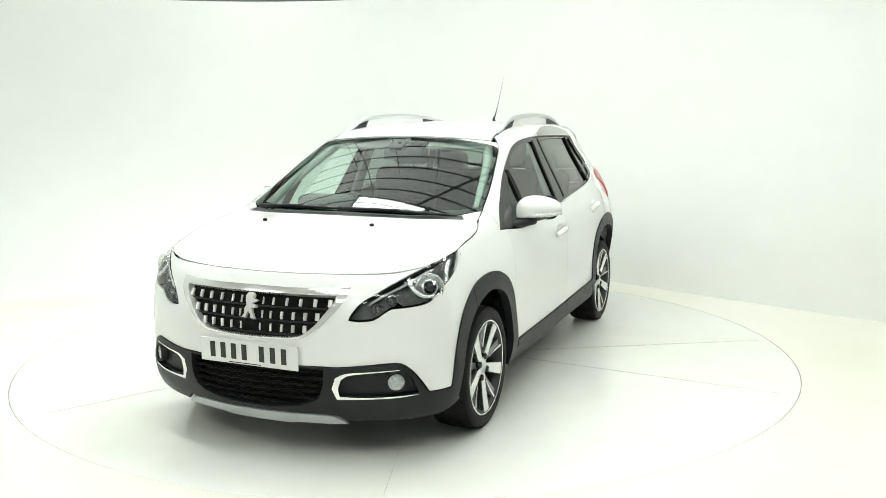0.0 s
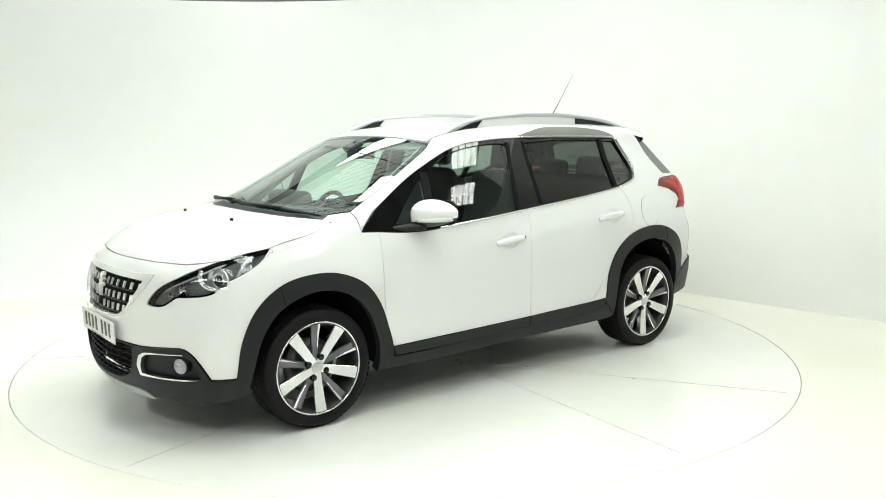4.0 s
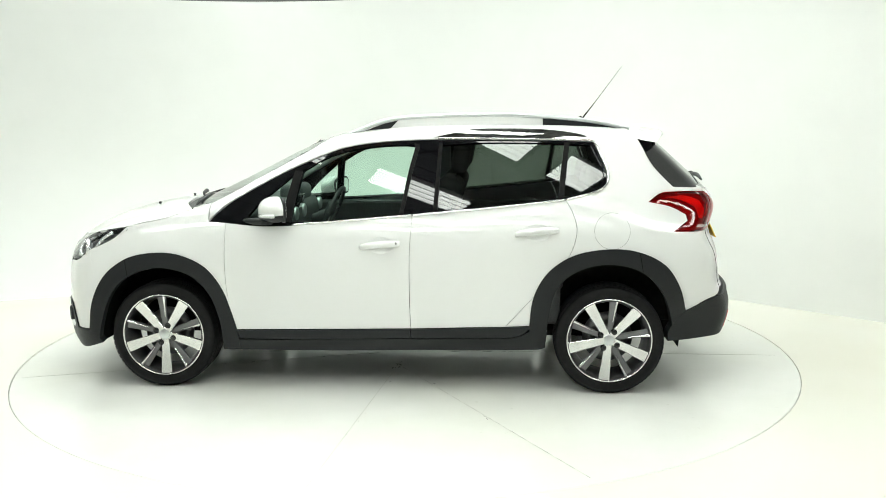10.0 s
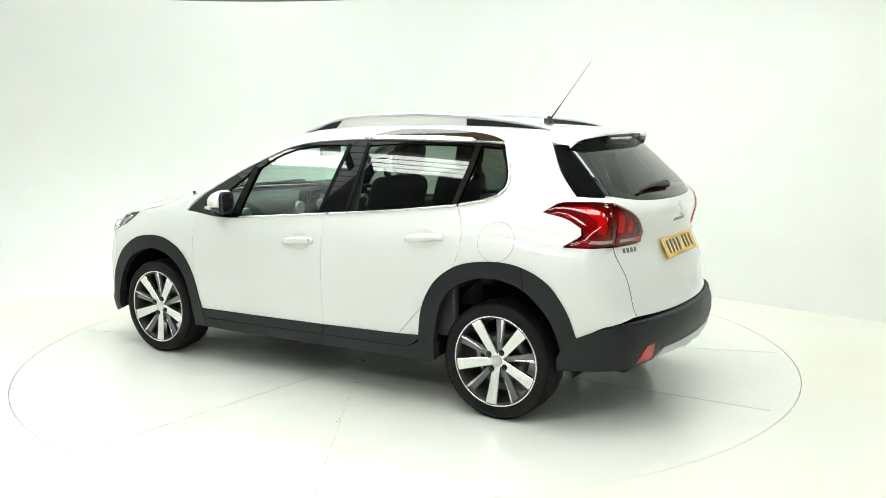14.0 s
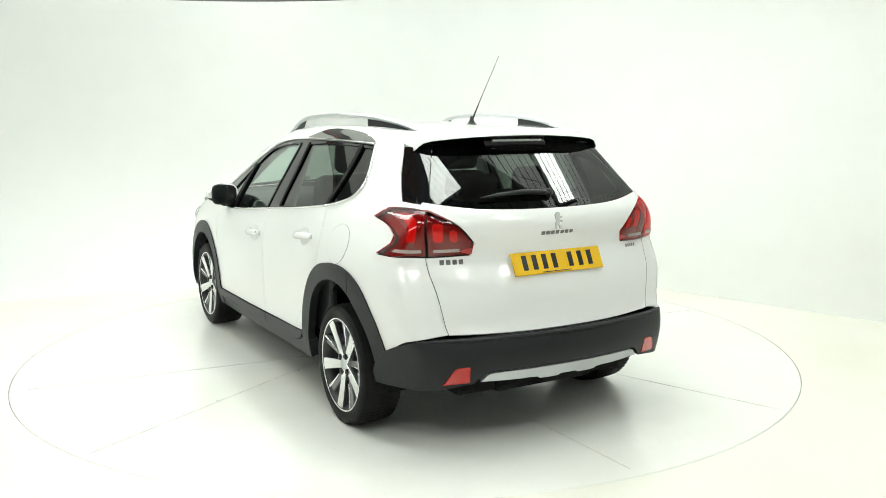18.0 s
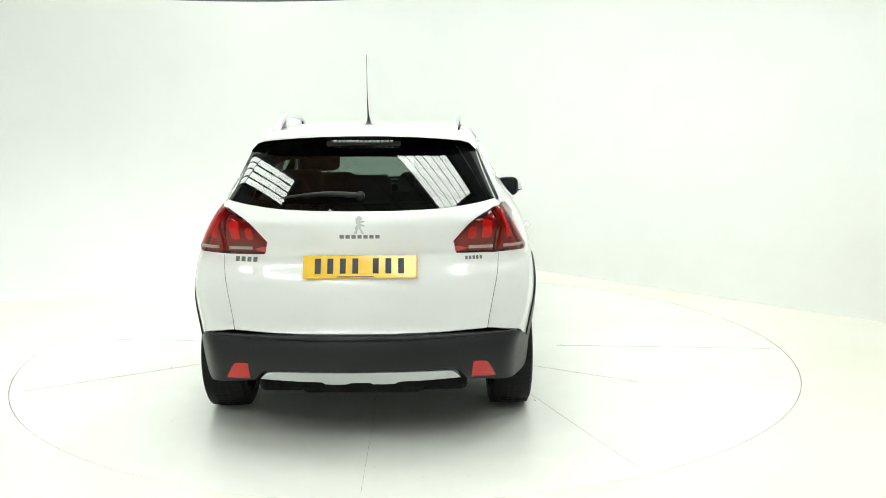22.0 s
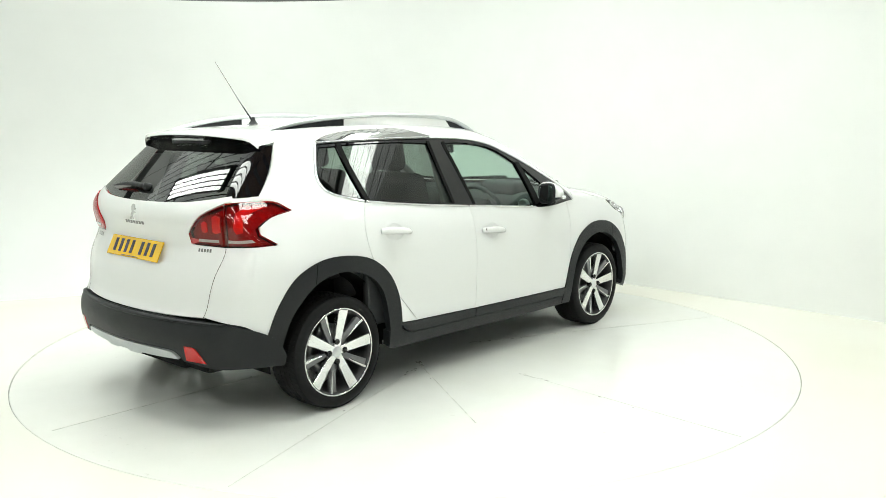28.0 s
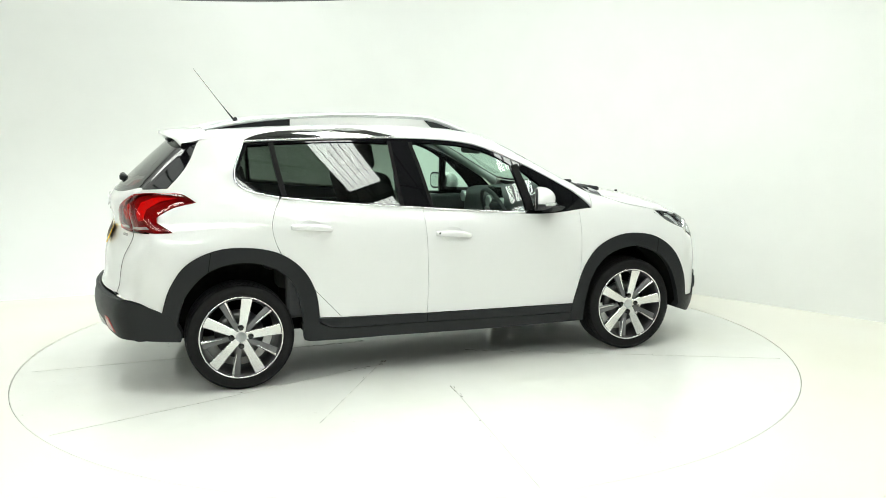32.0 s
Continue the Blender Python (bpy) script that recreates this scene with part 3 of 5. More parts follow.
ARCH_F = [(0.822, 0.232), (0.826, 0.324), (0.858, 0.448), (0.914, 0.596), (1.008, 0.711), (1.159, 0.776), (1.311, 0.783), (1.464, 0.748), (1.596, 0.651), (1.674, 0.508), (1.706, 0.333)]
ARCH_F_IN = [(1.652, 0.252), (1.620, 0.379), (1.568, 0.522), (1.474, 0.632), (1.320, 0.692), (1.193, 0.691), (1.072, 0.645), (0.984, 0.551), (0.928, 0.40), (0.917, 0.287), (0.921, 0.226)]
ARCH_R = [(-0.820, 0.371), (-0.844, 0.551), (-0.920, 0.690), (-1.052, 0.785), (-1.225, 0.823), (-1.398, 0.813), (-1.556, 0.740), (-1.646, 0.613), (-1.695, 0.453)]
ARCH_R_IN = [(-1.614, 0.335), (-1.605, 0.435), (-1.552, 0.577), (-1.432, 0.696), (-1.26, 0.738), (-1.09, 0.701), (-0.975, 0.601), (-0.927, 0.419), (-0.914, 0.265)]
DOOR_CUT = [(-0.170, 0.996), (-0.158, 0.787), (-0.157, 0.563), (-0.162, 0.366)]
SEAM_Y = Curve([(0.56, 0.586), (0.65, 0.603), (0.729, 0.619), (0.79, 0.632), (0.85, 0.641), (0.91, 0.643)])
TAIL_SEAM = [(float(q[0]), float(q[2])) for q in lay(np.array([(float(SEAM_Y(np.array([z]))[0]) - 0.012, z) for z in (0.908, 0.87, 0.83, 0.79, 0.73, 0.68, 0.63, 0.57)]), "behind")]
REAR_CUT = [(-0.905, 0.62), (-1.02, 0.755), (-1.063, 0.845), (-1.077, 0.935), (-1.055, 1.02), (-1.020, 1.084)]
BELT_F = [(0.885, 0.953), (0.70, 0.938), (0.529, 0.940), (0.2, 0.966)]
BELT_R = [(-0.59, 1.035)]
TOP_LINE = [(-1.186, 1.400), (-1.010, 1.407), (-0.287, 1.414), (0.038, 1.399), (0.231, 1.369), (0.359, 1.325), (0.611, 1.213), (0.857, 1.075)]
SCREEN_EDGE = [(0.99, 0.706), (0.90, 0.692), (0.80, 0.678), (0.70, 0.660), (0.60, 0.640), (0.50, 0.618), (0.42, 0.596), (0.372, 0.565)]
PILLAR = [(float(q[0]), float(q[2])) for q in lay(np.array([(x, y + 0.004) for x, y in SCREEN_EDGE]), "top")]
LAMP_SIDE = [(-1.478, 1.072), (-1.552, 1.118), (-1.66, 1.124)]

LIP = [(0, 0.850), (6, 0.850), (12, 0.850), (18, 0.850), (24, 0.850), (30, 0.850), (36, 0.851), (42, 0.853), (47, 0.860), (51, 0.868), (56, 0.884), (60, 0.897), (64, 0.908), (70.0, 0.922)]
WING_TOP = [(float(q[0]), float(q[2])) for q in np.vstack([lay(np.array(bow((70.0, 0.922))), "nose"), lay(np.array([(1.46, 0.770), (1.384, 0.772), (1.30, 0.774), (1.217, 0.768), (1.15, 0.748), (1.10, 0.727), (1.04, 0.716), (0.996, 0.710)]), "top")])]

def scoop(xa, xb, za, zb):
    """The outline of the hollow behind a door handle."""
    xm, zm = (xa + xb) / 2 - 0.005, (za + zb) / 2 - 0.002
    return [(xm + 0.070 * math.cos(a), zm + 0.046 * math.sin(a)) for a in np.linspace(0, 2 * math.pi, 19)[:-1]]


def glass_fit():
    """An even curve through the side glass, so that its panes mirror without ripples."""
    g = np.array([(x, z) for x in np.linspace(-1.22, 0.5, 40) for z in np.linspace(1.06, 1.38, 14)])
    q = lay(g, "side")
    terms = [(2, 0), (0, 2), (0, 0), (1, 0), (0, 1)]
    bent = -0.045 * q[:, 0] ** 2 - 0.16 * q[:, 2] ** 2
    c = [-0.045, -0.16, *np.linalg.lstsq(np.stack([q[:, 0] ** i * q[:, 2] ** j for i, j in terms[2:]], 1), q[:, 1] - bent, rcond=None)[0]]

    def facing(p):
        x, z = p[:, 0], p[:, 2]
        dx = sum(k * i * x ** max(i - 1, 0) * z ** j for k, (i, j) in zip(c, terms))
        dz = sum(k * j * x ** i * z ** max(j - 1, 0) for k, (i, j) in zip(c, terms))
        n = np.stack([-dx, np.ones_like(dx), -dz], 1)
        return n / np.linalg.norm(n, axis=1)[:, None]

    return facing


EVEN = glass_fit()


def even_sheet(way, u, v, out, over, terms, sign):
    """An even curve through a sheet of glass laid on the body: the axis out as a sum of powers of the two axes over."""
    q = lay(np.array([(a, b) for a in u for b in v]), way)
    c = np.linalg.lstsq(np.stack([q[:, over[0]] ** i * q[:, over[1]] ** j for i, j in terms], 1), q[:, out], rcond=None)[0]

    def facing(p):
        a, b = p[:, over[0]], p[:, over[1]]
        n = np.zeros_like(p)
        n[:, out] = sign
        n[:, over[0]] = -sign * sum(k * i * a ** max(i - 1, 0) * b ** j for k, (i, j) in zip(c, terms))
        n[:, over[1]] = -sign * sum(k * j * a ** i * b ** max(j - 1, 0) for k, (i, j) in zip(c, terms))
        return n / np.linalg.norm(n, axis=1)[:, None]

    return facing


EVEN_SCREEN = even_sheet("top", np.linspace(0.45, 1.1, 10), np.linspace(-0.55, 0.55, 21), 2, (0, 1), [(0, 0), (1, 0), (2, 0), (0, 2), (1, 2), (0, 4)], 1)
EVEN_REAR = even_sheet("behind", np.linspace(-0.5, 0.5, 21), np.linspace(1.16, 1.38, 10), 0, (1, 2), [(0, 0), (2, 0), (0, 1), (0, 2), (2, 1)], -1)


def EVEN_FLANK(p):
    """Half way between the body's own curve and the rear window's."""
    n = normals(p) + EVEN_REAR(p)
    return n / np.linalg.norm(n, axis=1)[:, None]


GRIP_F, GRIP_R = (0.116, -0.102, 0.830, 0.846), (-0.745, -0.972, 0.905, 0.923)
for right in SIDES:
    side = dict(way="side", parent=car, right=right)
    panel("front_wing", [[*WING_TOP, (0.985, 0.96), (0.885, 0.953), (0.888, 0.77), (0.882, 0.58), (0.858, 0.44),
                          (0.921, 0.587), (1.008, 0.706), (1.159, 0.770), (1.311, 0.778), (1.464, 0.743), (1.592, 0.644), (1.645, 0.56), (1.69, 0.70), (1.715, 0.785), (1.605, 0.83), (1.538, 0.868)]],
          mat=PAINT, step=0.03, **side)
    front_door = panel("front_door", [[*BELT_F, *DOOR_CUT, (0.838, 0.347), (0.862, 0.45), (0.882, 0.58), (0.888, 0.77)], scoop(*GRIP_F)], mat=PAINT, step=0.04, **side)
    rear_door = panel("rear_door", [[DOOR_CUT[0], *BELT_R, (-1.020, 1.082), *REAR_CUT[:-1][::-1], (-0.69, 0.383), DOOR_CUT[3], DOOR_CUT[2], DOOR_CUT[1]], scoop(*GRIP_R)], mat=PAINT, step=0.04, **side)
    body_side = panel("body_side", [[*PILLAR, *SEAM, (-1.440, 1.405), (-1.510, 1.273), (-1.624, 1.149), (-1.66, 1.130),
                                     *LAMP_SIDE[:2][::-1], (-1.60, 1.045), (-1.68, 1.005), (-1.69, 0.97), (-1.61, 0.914), (-1.77, 0.912), *TAIL_SEAM, (-1.885, 0.552), (-1.80, 0.525), (-1.692, 0.458),
                                     (-1.643, 0.608), (-1.553, 0.735), (-1.398, 0.808), (-1.225, 0.818), (-1.054, 0.780), (-0.924, 0.685), (-0.850, 0.552), (-0.838, 0.392), (-0.69, 0.383), *REAR_CUT,
                                     (-1.149, 1.117), (-1.215, 1.135), (-1.252, 1.168), (-1.258, 1.222), (-1.236, 1.285), *TOP_LINE, (0.893, 1.052), (0.949, 1.002), (0.984, 0.962)]], mat=PAINT, step=0.028, **side)
    trim_f = panel("front_arch_trim", [[*ARCH_F, *ARCH_F_IN]], mat=PLASTIC, lift=0.008, depth=0.04, step=0.025, **side)
    trim_r = panel("rear_arch_trim", [[*ARCH_R, *ARCH_R_IN]], mat=PLASTIC, lift=0.008, depth=0.04, step=0.025, **side)
    for trim, (x0, z0), (x1, z1) in ((trim_f, (1.470, 0.742), (1.452, 0.640)), (trim_r, (-1.420, 0.800), (-1.438, 0.700))):
        panel("joint", [[(x0 - 0.002, z0), (x0 + 0.002, z0), (x1 + 0.002, z1), (x1 - 0.002, z1)]], "side", DARK, trim, lift=0.0086, depth=0.001, step=0.03, right=right, gap=0.0)
    panel("cladding", [[(0.830, 0.345), (-0.160, 0.364), (-0.160, 0.312), (0.40, 0.298), (0.815, 0.296)]], "side", PLASTIC, front_door, "black plastic door cladding", lift=0.010, depth=0.03, step=0.035, right=right)
    panel("cladding", [[(-0.164, 0.364), (-0.70, 0.383), (-0.835, 0.39), (-0.79, 0.345), (-0.70, 0.322), (-0.164, 0.312)]], "side", PLASTIC, rear_door, "black plastic door cladding", lift=0.010, depth=0.03, step=0.035, right=right)
    panel("sill", [[(0.905, 0.318), (0.83, 0.292), (0.40, 0.294), (-0.16, 0.308), (-0.70, 0.318), (-0.79, 0.34), (-0.845, 0.375), (-0.925, 0.36), (-0.912, 0.262), (-0.867, 0.250), (-0.27, 0.237), (0.37, 0.225), (0.921, 0.224)]],
          mat=PLASTIC, lift=0.004, depth=0.05, step=0.035, **side)
    # the dark surround of the side windows with its panes
    dlo = [(0.984, 0.957), (0.885, 0.956), (0.70, 0.942), (0.529, 0.944), (0.2, 0.970), (-0.170, 1.000), (-0.59, 1.039), (-1.020, 1.088), (-1.149, 1.121), (-1.212, 1.139), (-1.248, 1.170), (-1.254, 1.222), (-1.232, 1.285), *TOP_LINE, (0.889, 1.048), (0.945, 0.998)]
    sail = [(0.764, 0.988), (0.69, 1.07), (0.525, 1.212), (0.552, 1.04), (0.560, 0.975)]
    pane_f = [(0.515, 0.962), (0.490, 1.10), (0.462, 1.240), (0.355, 1.302), (0.229, 1.348), (0.038, 1.377), (-0.120, 1.384), (-0.186, 1.376), (-0.156, 1.249), (-0.108, 1.004), (0.2, 0.978)]
    pane_r = [(-0.318, 1.383), (-0.288, 1.028), (-0.59, 1.054), (-0.978, 1.098), (-1.020, 1.390), (-0.6, 1.396)]
    pane_q = [(-1.047, 1.385), (-1.168, 1.380), (-1.215, 1.285), (-1.236, 1.215), (-1.228, 1.18), (-1.195, 1.148), (-1.13, 1.130), (-1.010, 1.104)]
    panel("window_surround", [dlo, sail, pane_f, pane_r, pane_q], mat=GLOSS_BLACK, lift=-0.006, depth=0.02, step=0.03, even=EVEN, **side)
    grow = lambda q: [tuple(v) for v in inset(np.array(q, float), -0.012)]
    panel("quarter_light", [grow(sail)], "side", CLEAR, front_door, "small clear fixed pane", lift=-0.013, depth=0.0, step=0.04, right=right, even=EVEN)
    panel("window", [grow(pane_f)], "side", CLEAR, front_door, "lightly green-tinted door glass", lift=-0.013, depth=0.0, step=0.05, right=right, even=EVEN)
    panel("window", [grow(pane_r)], "side", TINT, rear_door, "dark privacy door glass", lift=-0.013, depth=0.0, step=0.05, right=right, even=EVEN)
    panel("quarter_window", [grow(pane_q)], "side", TINT, body_side, "dark privacy quarter glass", lift=-0.013, depth=0.0, step=0.04, right=right, even=EVEN)
    # rubber lips beside the panes
    panel("frame_strip", [[(-0.196, 1.392), (-0.20, 1.376), (-0.168, 1.249), (-0.120, 1.004), (-0.096, 1.002), (-0.142, 1.252), (-0.172, 1.376), (-0.168, 1.392)]], "side", SEAL, front_door, lift=-0.003, depth=0.006, step=0.03, right=right)
    panel("frame_strip", [[(-0.330, 1.398), (-0.310, 1.026), (-0.284, 1.026), (-0.306, 1.398)]], "side", SEAL, rear_door, lift=-0.003, depth=0.006, step=0.03, right=right)
    panel("frame_strip", [[(-1.050, 1.397), (-1.010, 1.094), (-0.976, 1.092), (-1.017, 1.397)]], "side", SEAL, rear_door, lift=0.0, depth=0.008, step=0.03, right=right)
    panel("frame_strip", [[(0.515, 1.245), (0.570, 0.968), (0.512, 0.958), (0.468, 1.24)]], "side", SEAL, front_door, lift=-0.002, depth=0.008, step=0.03, right=right)
    # chrome along the belt and up the rear of the windows
    s = -1 if right else 1

    def run(points, radius, name, mat, parent, flat=1.0, lift=0.004, n=40):
        q = curve3([(x, 0, z) for x, z in points], n)
        p = lay(np.array([(x, z) for x, _, z in q]), "side")
        p = (p + normals(p) * lift) * (1, s, 1)
        return part(name, sweep_bm([tuple(v) for v in p], radius, 8, flat, up=(0, 1, 0)), mat, parent)

    run([(0.50, 0.946), (0.2, 0.968), (-0.166, 0.999)], 0.006, "belt_strip", CHROME, front_door)
    run([(-0.176, 1.000), (-0.59, 1.037), (-1.015, 1.085)], 0.006, "belt_strip", CHROME, rear_door)
    run([(-1.024, 1.087), (-1.10, 1.103), (-1.165, 1.119), (-1.216, 1.138), (-1.252, 1.172), (-1.259, 1.22), (-1.238, 1.285), (-1.215, 1.34), (-1.192, 1.398)], 0.007, "window_strip", CHROME, body_side)
    run([(-1.186, 1.403), (-0.9, 1.412), (-0.3, 1.418)], 0.004, "roof_strip", CHROME, body_side)
    panel("roof_trim", [[(-0.275, 1.423), (-0.40, 1.450), (-0.519, 1.471), (-0.718, 1.475), (-0.949, 1.463), (-1.09, 1.444), (-1.155, 1.425), (-1.186, 1.409), (-0.9, 1.416)]], "side", TRIM_GLOSS, body_side, "polished metal trim above the rear windows", lift=0.004, depth=0.01, step=0.03, right=right)
    # handles
    for door, xa, xb, za, zb in ((front_door, *GRIP_F), (rear_door, *GRIP_R)):
        xm, zm = (xa + xb) / 2, (za + zb) / 2
        panel("handle_recess", [scoop(xa, xb, za, zb)], "side", PAINT, door, lift=-0.001, depth=0.0, step=0.014, right=right, bulge=-0.009, gap=-0.001)
        q = curve3([(xa, 0, za - 0.004), (xa * 0.7 + xb * 0.3, 0, za * 0.7 + zb * 0.3 + 0.001), (xm, 0, zm + 0.002), (xa * 0.2 + xb * 0.8, 0, za * 0.2 + zb * 0.8 + 0.001), (xb, 0, zb)], 17)
        p = lay(np.array([(x, z) for x, _, z in q]), "side")
        out = np.array([0.006 + 0.018 * (1 - abs(2 * i / 16 - 1) ** 4) for i in range(17)])
        p = (p + normals(p) * out[:, None]) * (1, s, 1)
        part("handle", sweep_bm([tuple(v) for v in p], [0.012 + 0.006 * (1 - abs(2 * i / 16 - 1) ** 3) for i in range(17)], 12, 1.15, up=(0, 0, 1)), PAINT, door, "white door handle")
        if door is front_door:
            c, nn = put_on("side", xb + 0.018, zb + 0.001, right)
            part("lock", lathe_bm([(0.0002, 0.030), (0.007, 0.030), (0.008, 0.026), (0.008, 0.0)], 14), INK, door, m=face_on(c, nn))
    # fuel flap and its ring gap
    if not right:
        ring = [(-1.27 + 0.098 * math.cos(a), 0.920 + 0.098 * math.sin(a)) for a in np.linspace(0, 2 * math.pi, 25)[:-1]]
        inner = [(-1.27 + 0.0969 * math.cos(a), 0.920 + 0.0969 * math.sin(a)) for a in np.linspace(0, 2 * math.pi, 25)[:-1]]
        panel("fuel_flap", [inner], "side", PAINT, body_side, "round white fuel filler flap", lift=0.0012, depth=0.002, step=0.03, gap=0.0)
        panel("fuel_ring", [ring, inner], "side", SEAL, body_side, lift=0.0008, depth=0.001, step=0.03, gap=0.0)
    # door mirror
    mirror = part("door_mirror", sweep_bm(curve3([(0.84, s * 0.768, 0.972), (0.72, s * 0.812, 0.962), (0.62, s * 0.868, 0.972)], 8), [0.018, 0.022, 0.026, 0.03, 0.034, 0.036, 0.038, 0.040], 10, 0.6), PLASTIC, car, "white door mirror on a black arm")
    bm = bmesh.new()
    bmesh.ops.create_uvsphere(bm, u_segments=28, v_segments=18, radius=1.0)
    for v in bm.verts:
        x, y, z = v.co
        k = lambda c, e: math.copysign(abs(c) ** e, c)
        v.co = (0.104 * (k(x, 0.95) if x > 0 else 0.35 * k(x, 0.5)), 0.118 * k(y, 0.95), 0.072 * (k(z, 0.95) if z > 0 else 0.95 * k(z, 0.55)))
        v.co.z *= 1.0 - 0.30 * (v.co.y * s / 0.118)
        v.co.x += -0.36 * v.co.y * s * 1.0
        v.co.z += 0.06 * v.co.y * s
    bmesh.ops.translate(bm, vec=(0.572, s * 0.893, 1.035), verts=bm.verts)
    low = bm.copy()
    bmesh.ops.bisect_plane(bm, geom=bm.verts[:] + bm.edges[:] + bm.faces[:], plane_co=(0.57, s * 0.893, 1.003), plane_no=(0.05, -0.1 * s, 1), clear_inner=True)
    bmesh.ops.bisect_plane(low, geom=low.verts[:] + low.edges[:] + low.faces[:], plane_co=(0.57, s * 0.893, 1.0), plane_no=(0.05, -0.1 * s, 1), clear_outer=True)
    part("cap", bm, PAINT, mirror, "white mirror cap")
    part("base", low, PLASTIC, mirror, "black mirror underside")
    part("repeater", sweep_bm(curve3([(0.672, s * 0.858, 1.001), (0.652, s * 0.938, 1.006), (0.60, s * 0.996, 1.010), (0.555, s * 1.011, 1.012)], 12), 0.011, 8, 1.0), REPEATER, mirror, "clear indicator strip")
    oval = [(math.copysign(abs(math.cos(a)) ** 0.6, math.cos(a)), math.copysign(abs(math.sin(a)) ** 0.6, math.sin(a))) for a in np.linspace(0, 2 * math.pi, 33)[:-1]]
    oval = [(u, v * (1.0 - 0.16 * u * -s)) for u, v in oval]
    part("glass", prism_bm([(0.084 * u, 0.051 * v) for u, v in oval], -0.002, 0.002, 0), MIRROR, mirror, "mirror glass", smooth=False, m=pose(0.533, s * 0.893, 1.037, 0, 0, s * 23))
    part("bezel", prism_bm([(0.098 * u, 0.064 * v) for u, v in oval], -0.010, 0.004, 0), PLASTIC, mirror, "black mirror housing", smooth=False, m=pose(0.545, s * 0.893, 1.037, 0, 0, s * 23))
    # roof rail with its dark feet
    zz = lambda x, up: (x, s * float(RAIL_Y(np.array([x]))[0]), up)
    top_run = curve3([zz(0.225, 1.438), zz(0.13, 1.478), zz(0.02, 1.516), zz(-0.2, 1.542), zz(-0.5, 1.552), zz(-0.9, 1.541), zz(-1.2, 1.510), zz(-1.36, 1.478), zz(-1.42, 1.462)], 48)
    rail = part("roof_rail", sweep_bm(top_run, [0.010] + [0.017] * 46 + [0.010], 10, 0.8), SATIN, car, "silver roof rail")
    for pts in ([(0.235, 1.425), (0.13, 1.462), (0.02, 1.502), (-0.065, 1.520), (-0.02, 1.475), (0.03, 1.44), (0.12, 1.425)],):
        part("foot", prism_bm([(x, z) for x, z in pts], s * 0.506, s * 0.530), PLASTIC, rail, "black rail foot", smooth=False)
    ins = [(x, on_body(x, float(RAIL_Y(np.array([x]))[0])) - 0.004) for x in np.linspace(-0.90, -1.40, 12)]
    topz = np.interp(-np.array([p[0] for p in ins]), [-q[0] for q in top_run], [q[2] for q in top_run])
    bm = bmesh.new()
    rows = [[bm.verts.new((x, s * (float(RAIL_Y(np.array([x]))[0]) + d), h)) for d, h in ((-0.008, z), (0.008, z), (0.008, t - 0.006), (-0.008, t - 0.006))] for (x, z), t in zip(ins, topz)]
    for r, q in zip(rows, rows[1:]):
        for j in range(4):
            bm.faces.new((r[j], r[(j + 1) % 4], q[(j + 1) % 4], q[j]))
    bm.faces.new(rows[0])
    bm.faces.new(rows[-1])
    bmesh.ops.recalc_face_normals(bm, faces=bm.faces)
    part("foot", bm, PLASTIC, rail, "black rail foot", smooth=False)
    ins = [(x, on_body(x, float(RAIL_Y(np.array([x]))[0])) - 0.004) for x in np.linspace(-0.02, -0.90, 16)]
    topz = np.interp(-np.array([p[0] for p in ins]), [-q[0] for q in top_run], [q[2] for q in top_run])
    bm = bmesh.new()
    rows = [[bm.verts.new((x, s * (float(RAIL_Y(np.array([x]))[0]) + d), h)) for d, h in ((-0.006, z), (0.006, z), (0.006, t - 0.008), (-0.006, t - 0.008))] for (x, z), t in zip(ins, topz)]
    for r, q in zip(rows, rows[1:]):
        for j in range(4):
            bm.faces.new((r[j], r[(j + 1) % 4], q[(j + 1) % 4], q[j]))
    bm.faces.new(rows[0])
    bm.faces.new(rows[-1])
    bmesh.ops.recalc_face_normals(bm, faces=bm.faces)
    part("fillet", bm, PAINT, rail, "white infill below the rail", smooth=False)

# bonnet, screen, roof
HOOD = [(float(q[0]), float(q[1])) for q in lay(np.array(bow(*LIP)), "nose")] + [(x, y) for x, y in [(1.384, 0.7705), (1.30, 0.7725), (1.217, 0.7665), (1.15, 0.7465), (1.122, 0.726), (1.118, 0.700), (1.155, 0.62), (1.235, 0.43), (1.28, 0.2), (1.295, 0.0)]]
mirrored = lambda half: half + [(x, -y) for x, y in half[::-1] if abs(y) > 1e-6]
bonnet = panel("bonnet", [mirrored(HOOD)], "top", PAINT, car, step=0.04)
panel("cowl_corner", [[(1.118, 0.727), (1.06, 0.718), (0.996, 0.706), (1.02, 0.680), (1.075, 0.632), (1.125, 0.662), (1.114, 0.700)]], "top", PAINT, car, lift=-0.003, depth=0.01, step=0.02)
panel("cowl_corner", [[(1.118, -0.727), (1.06, -0.718), (0.996, -0.706), (1.02, -0.680), (1.075, -0.632), (1.125, -0.662), (1.114, -0.700)]], "top", PAINT, car, lift=-0.003, depth=0.01, step=0.02)
panel("scuttle", [mirrored([(1.290, 0.0), (1.275, 0.2), (1.23, 0.43), (1.15, 0.62), (1.06, 0.72), (1.01, 0.716), (1.09, 0.60), (1.175, 0.40), (1.215, 0.2), (1.225, 0.0)])], "top", PLASTIC, car, lift=-0.010, depth=0.02, step=0.035)
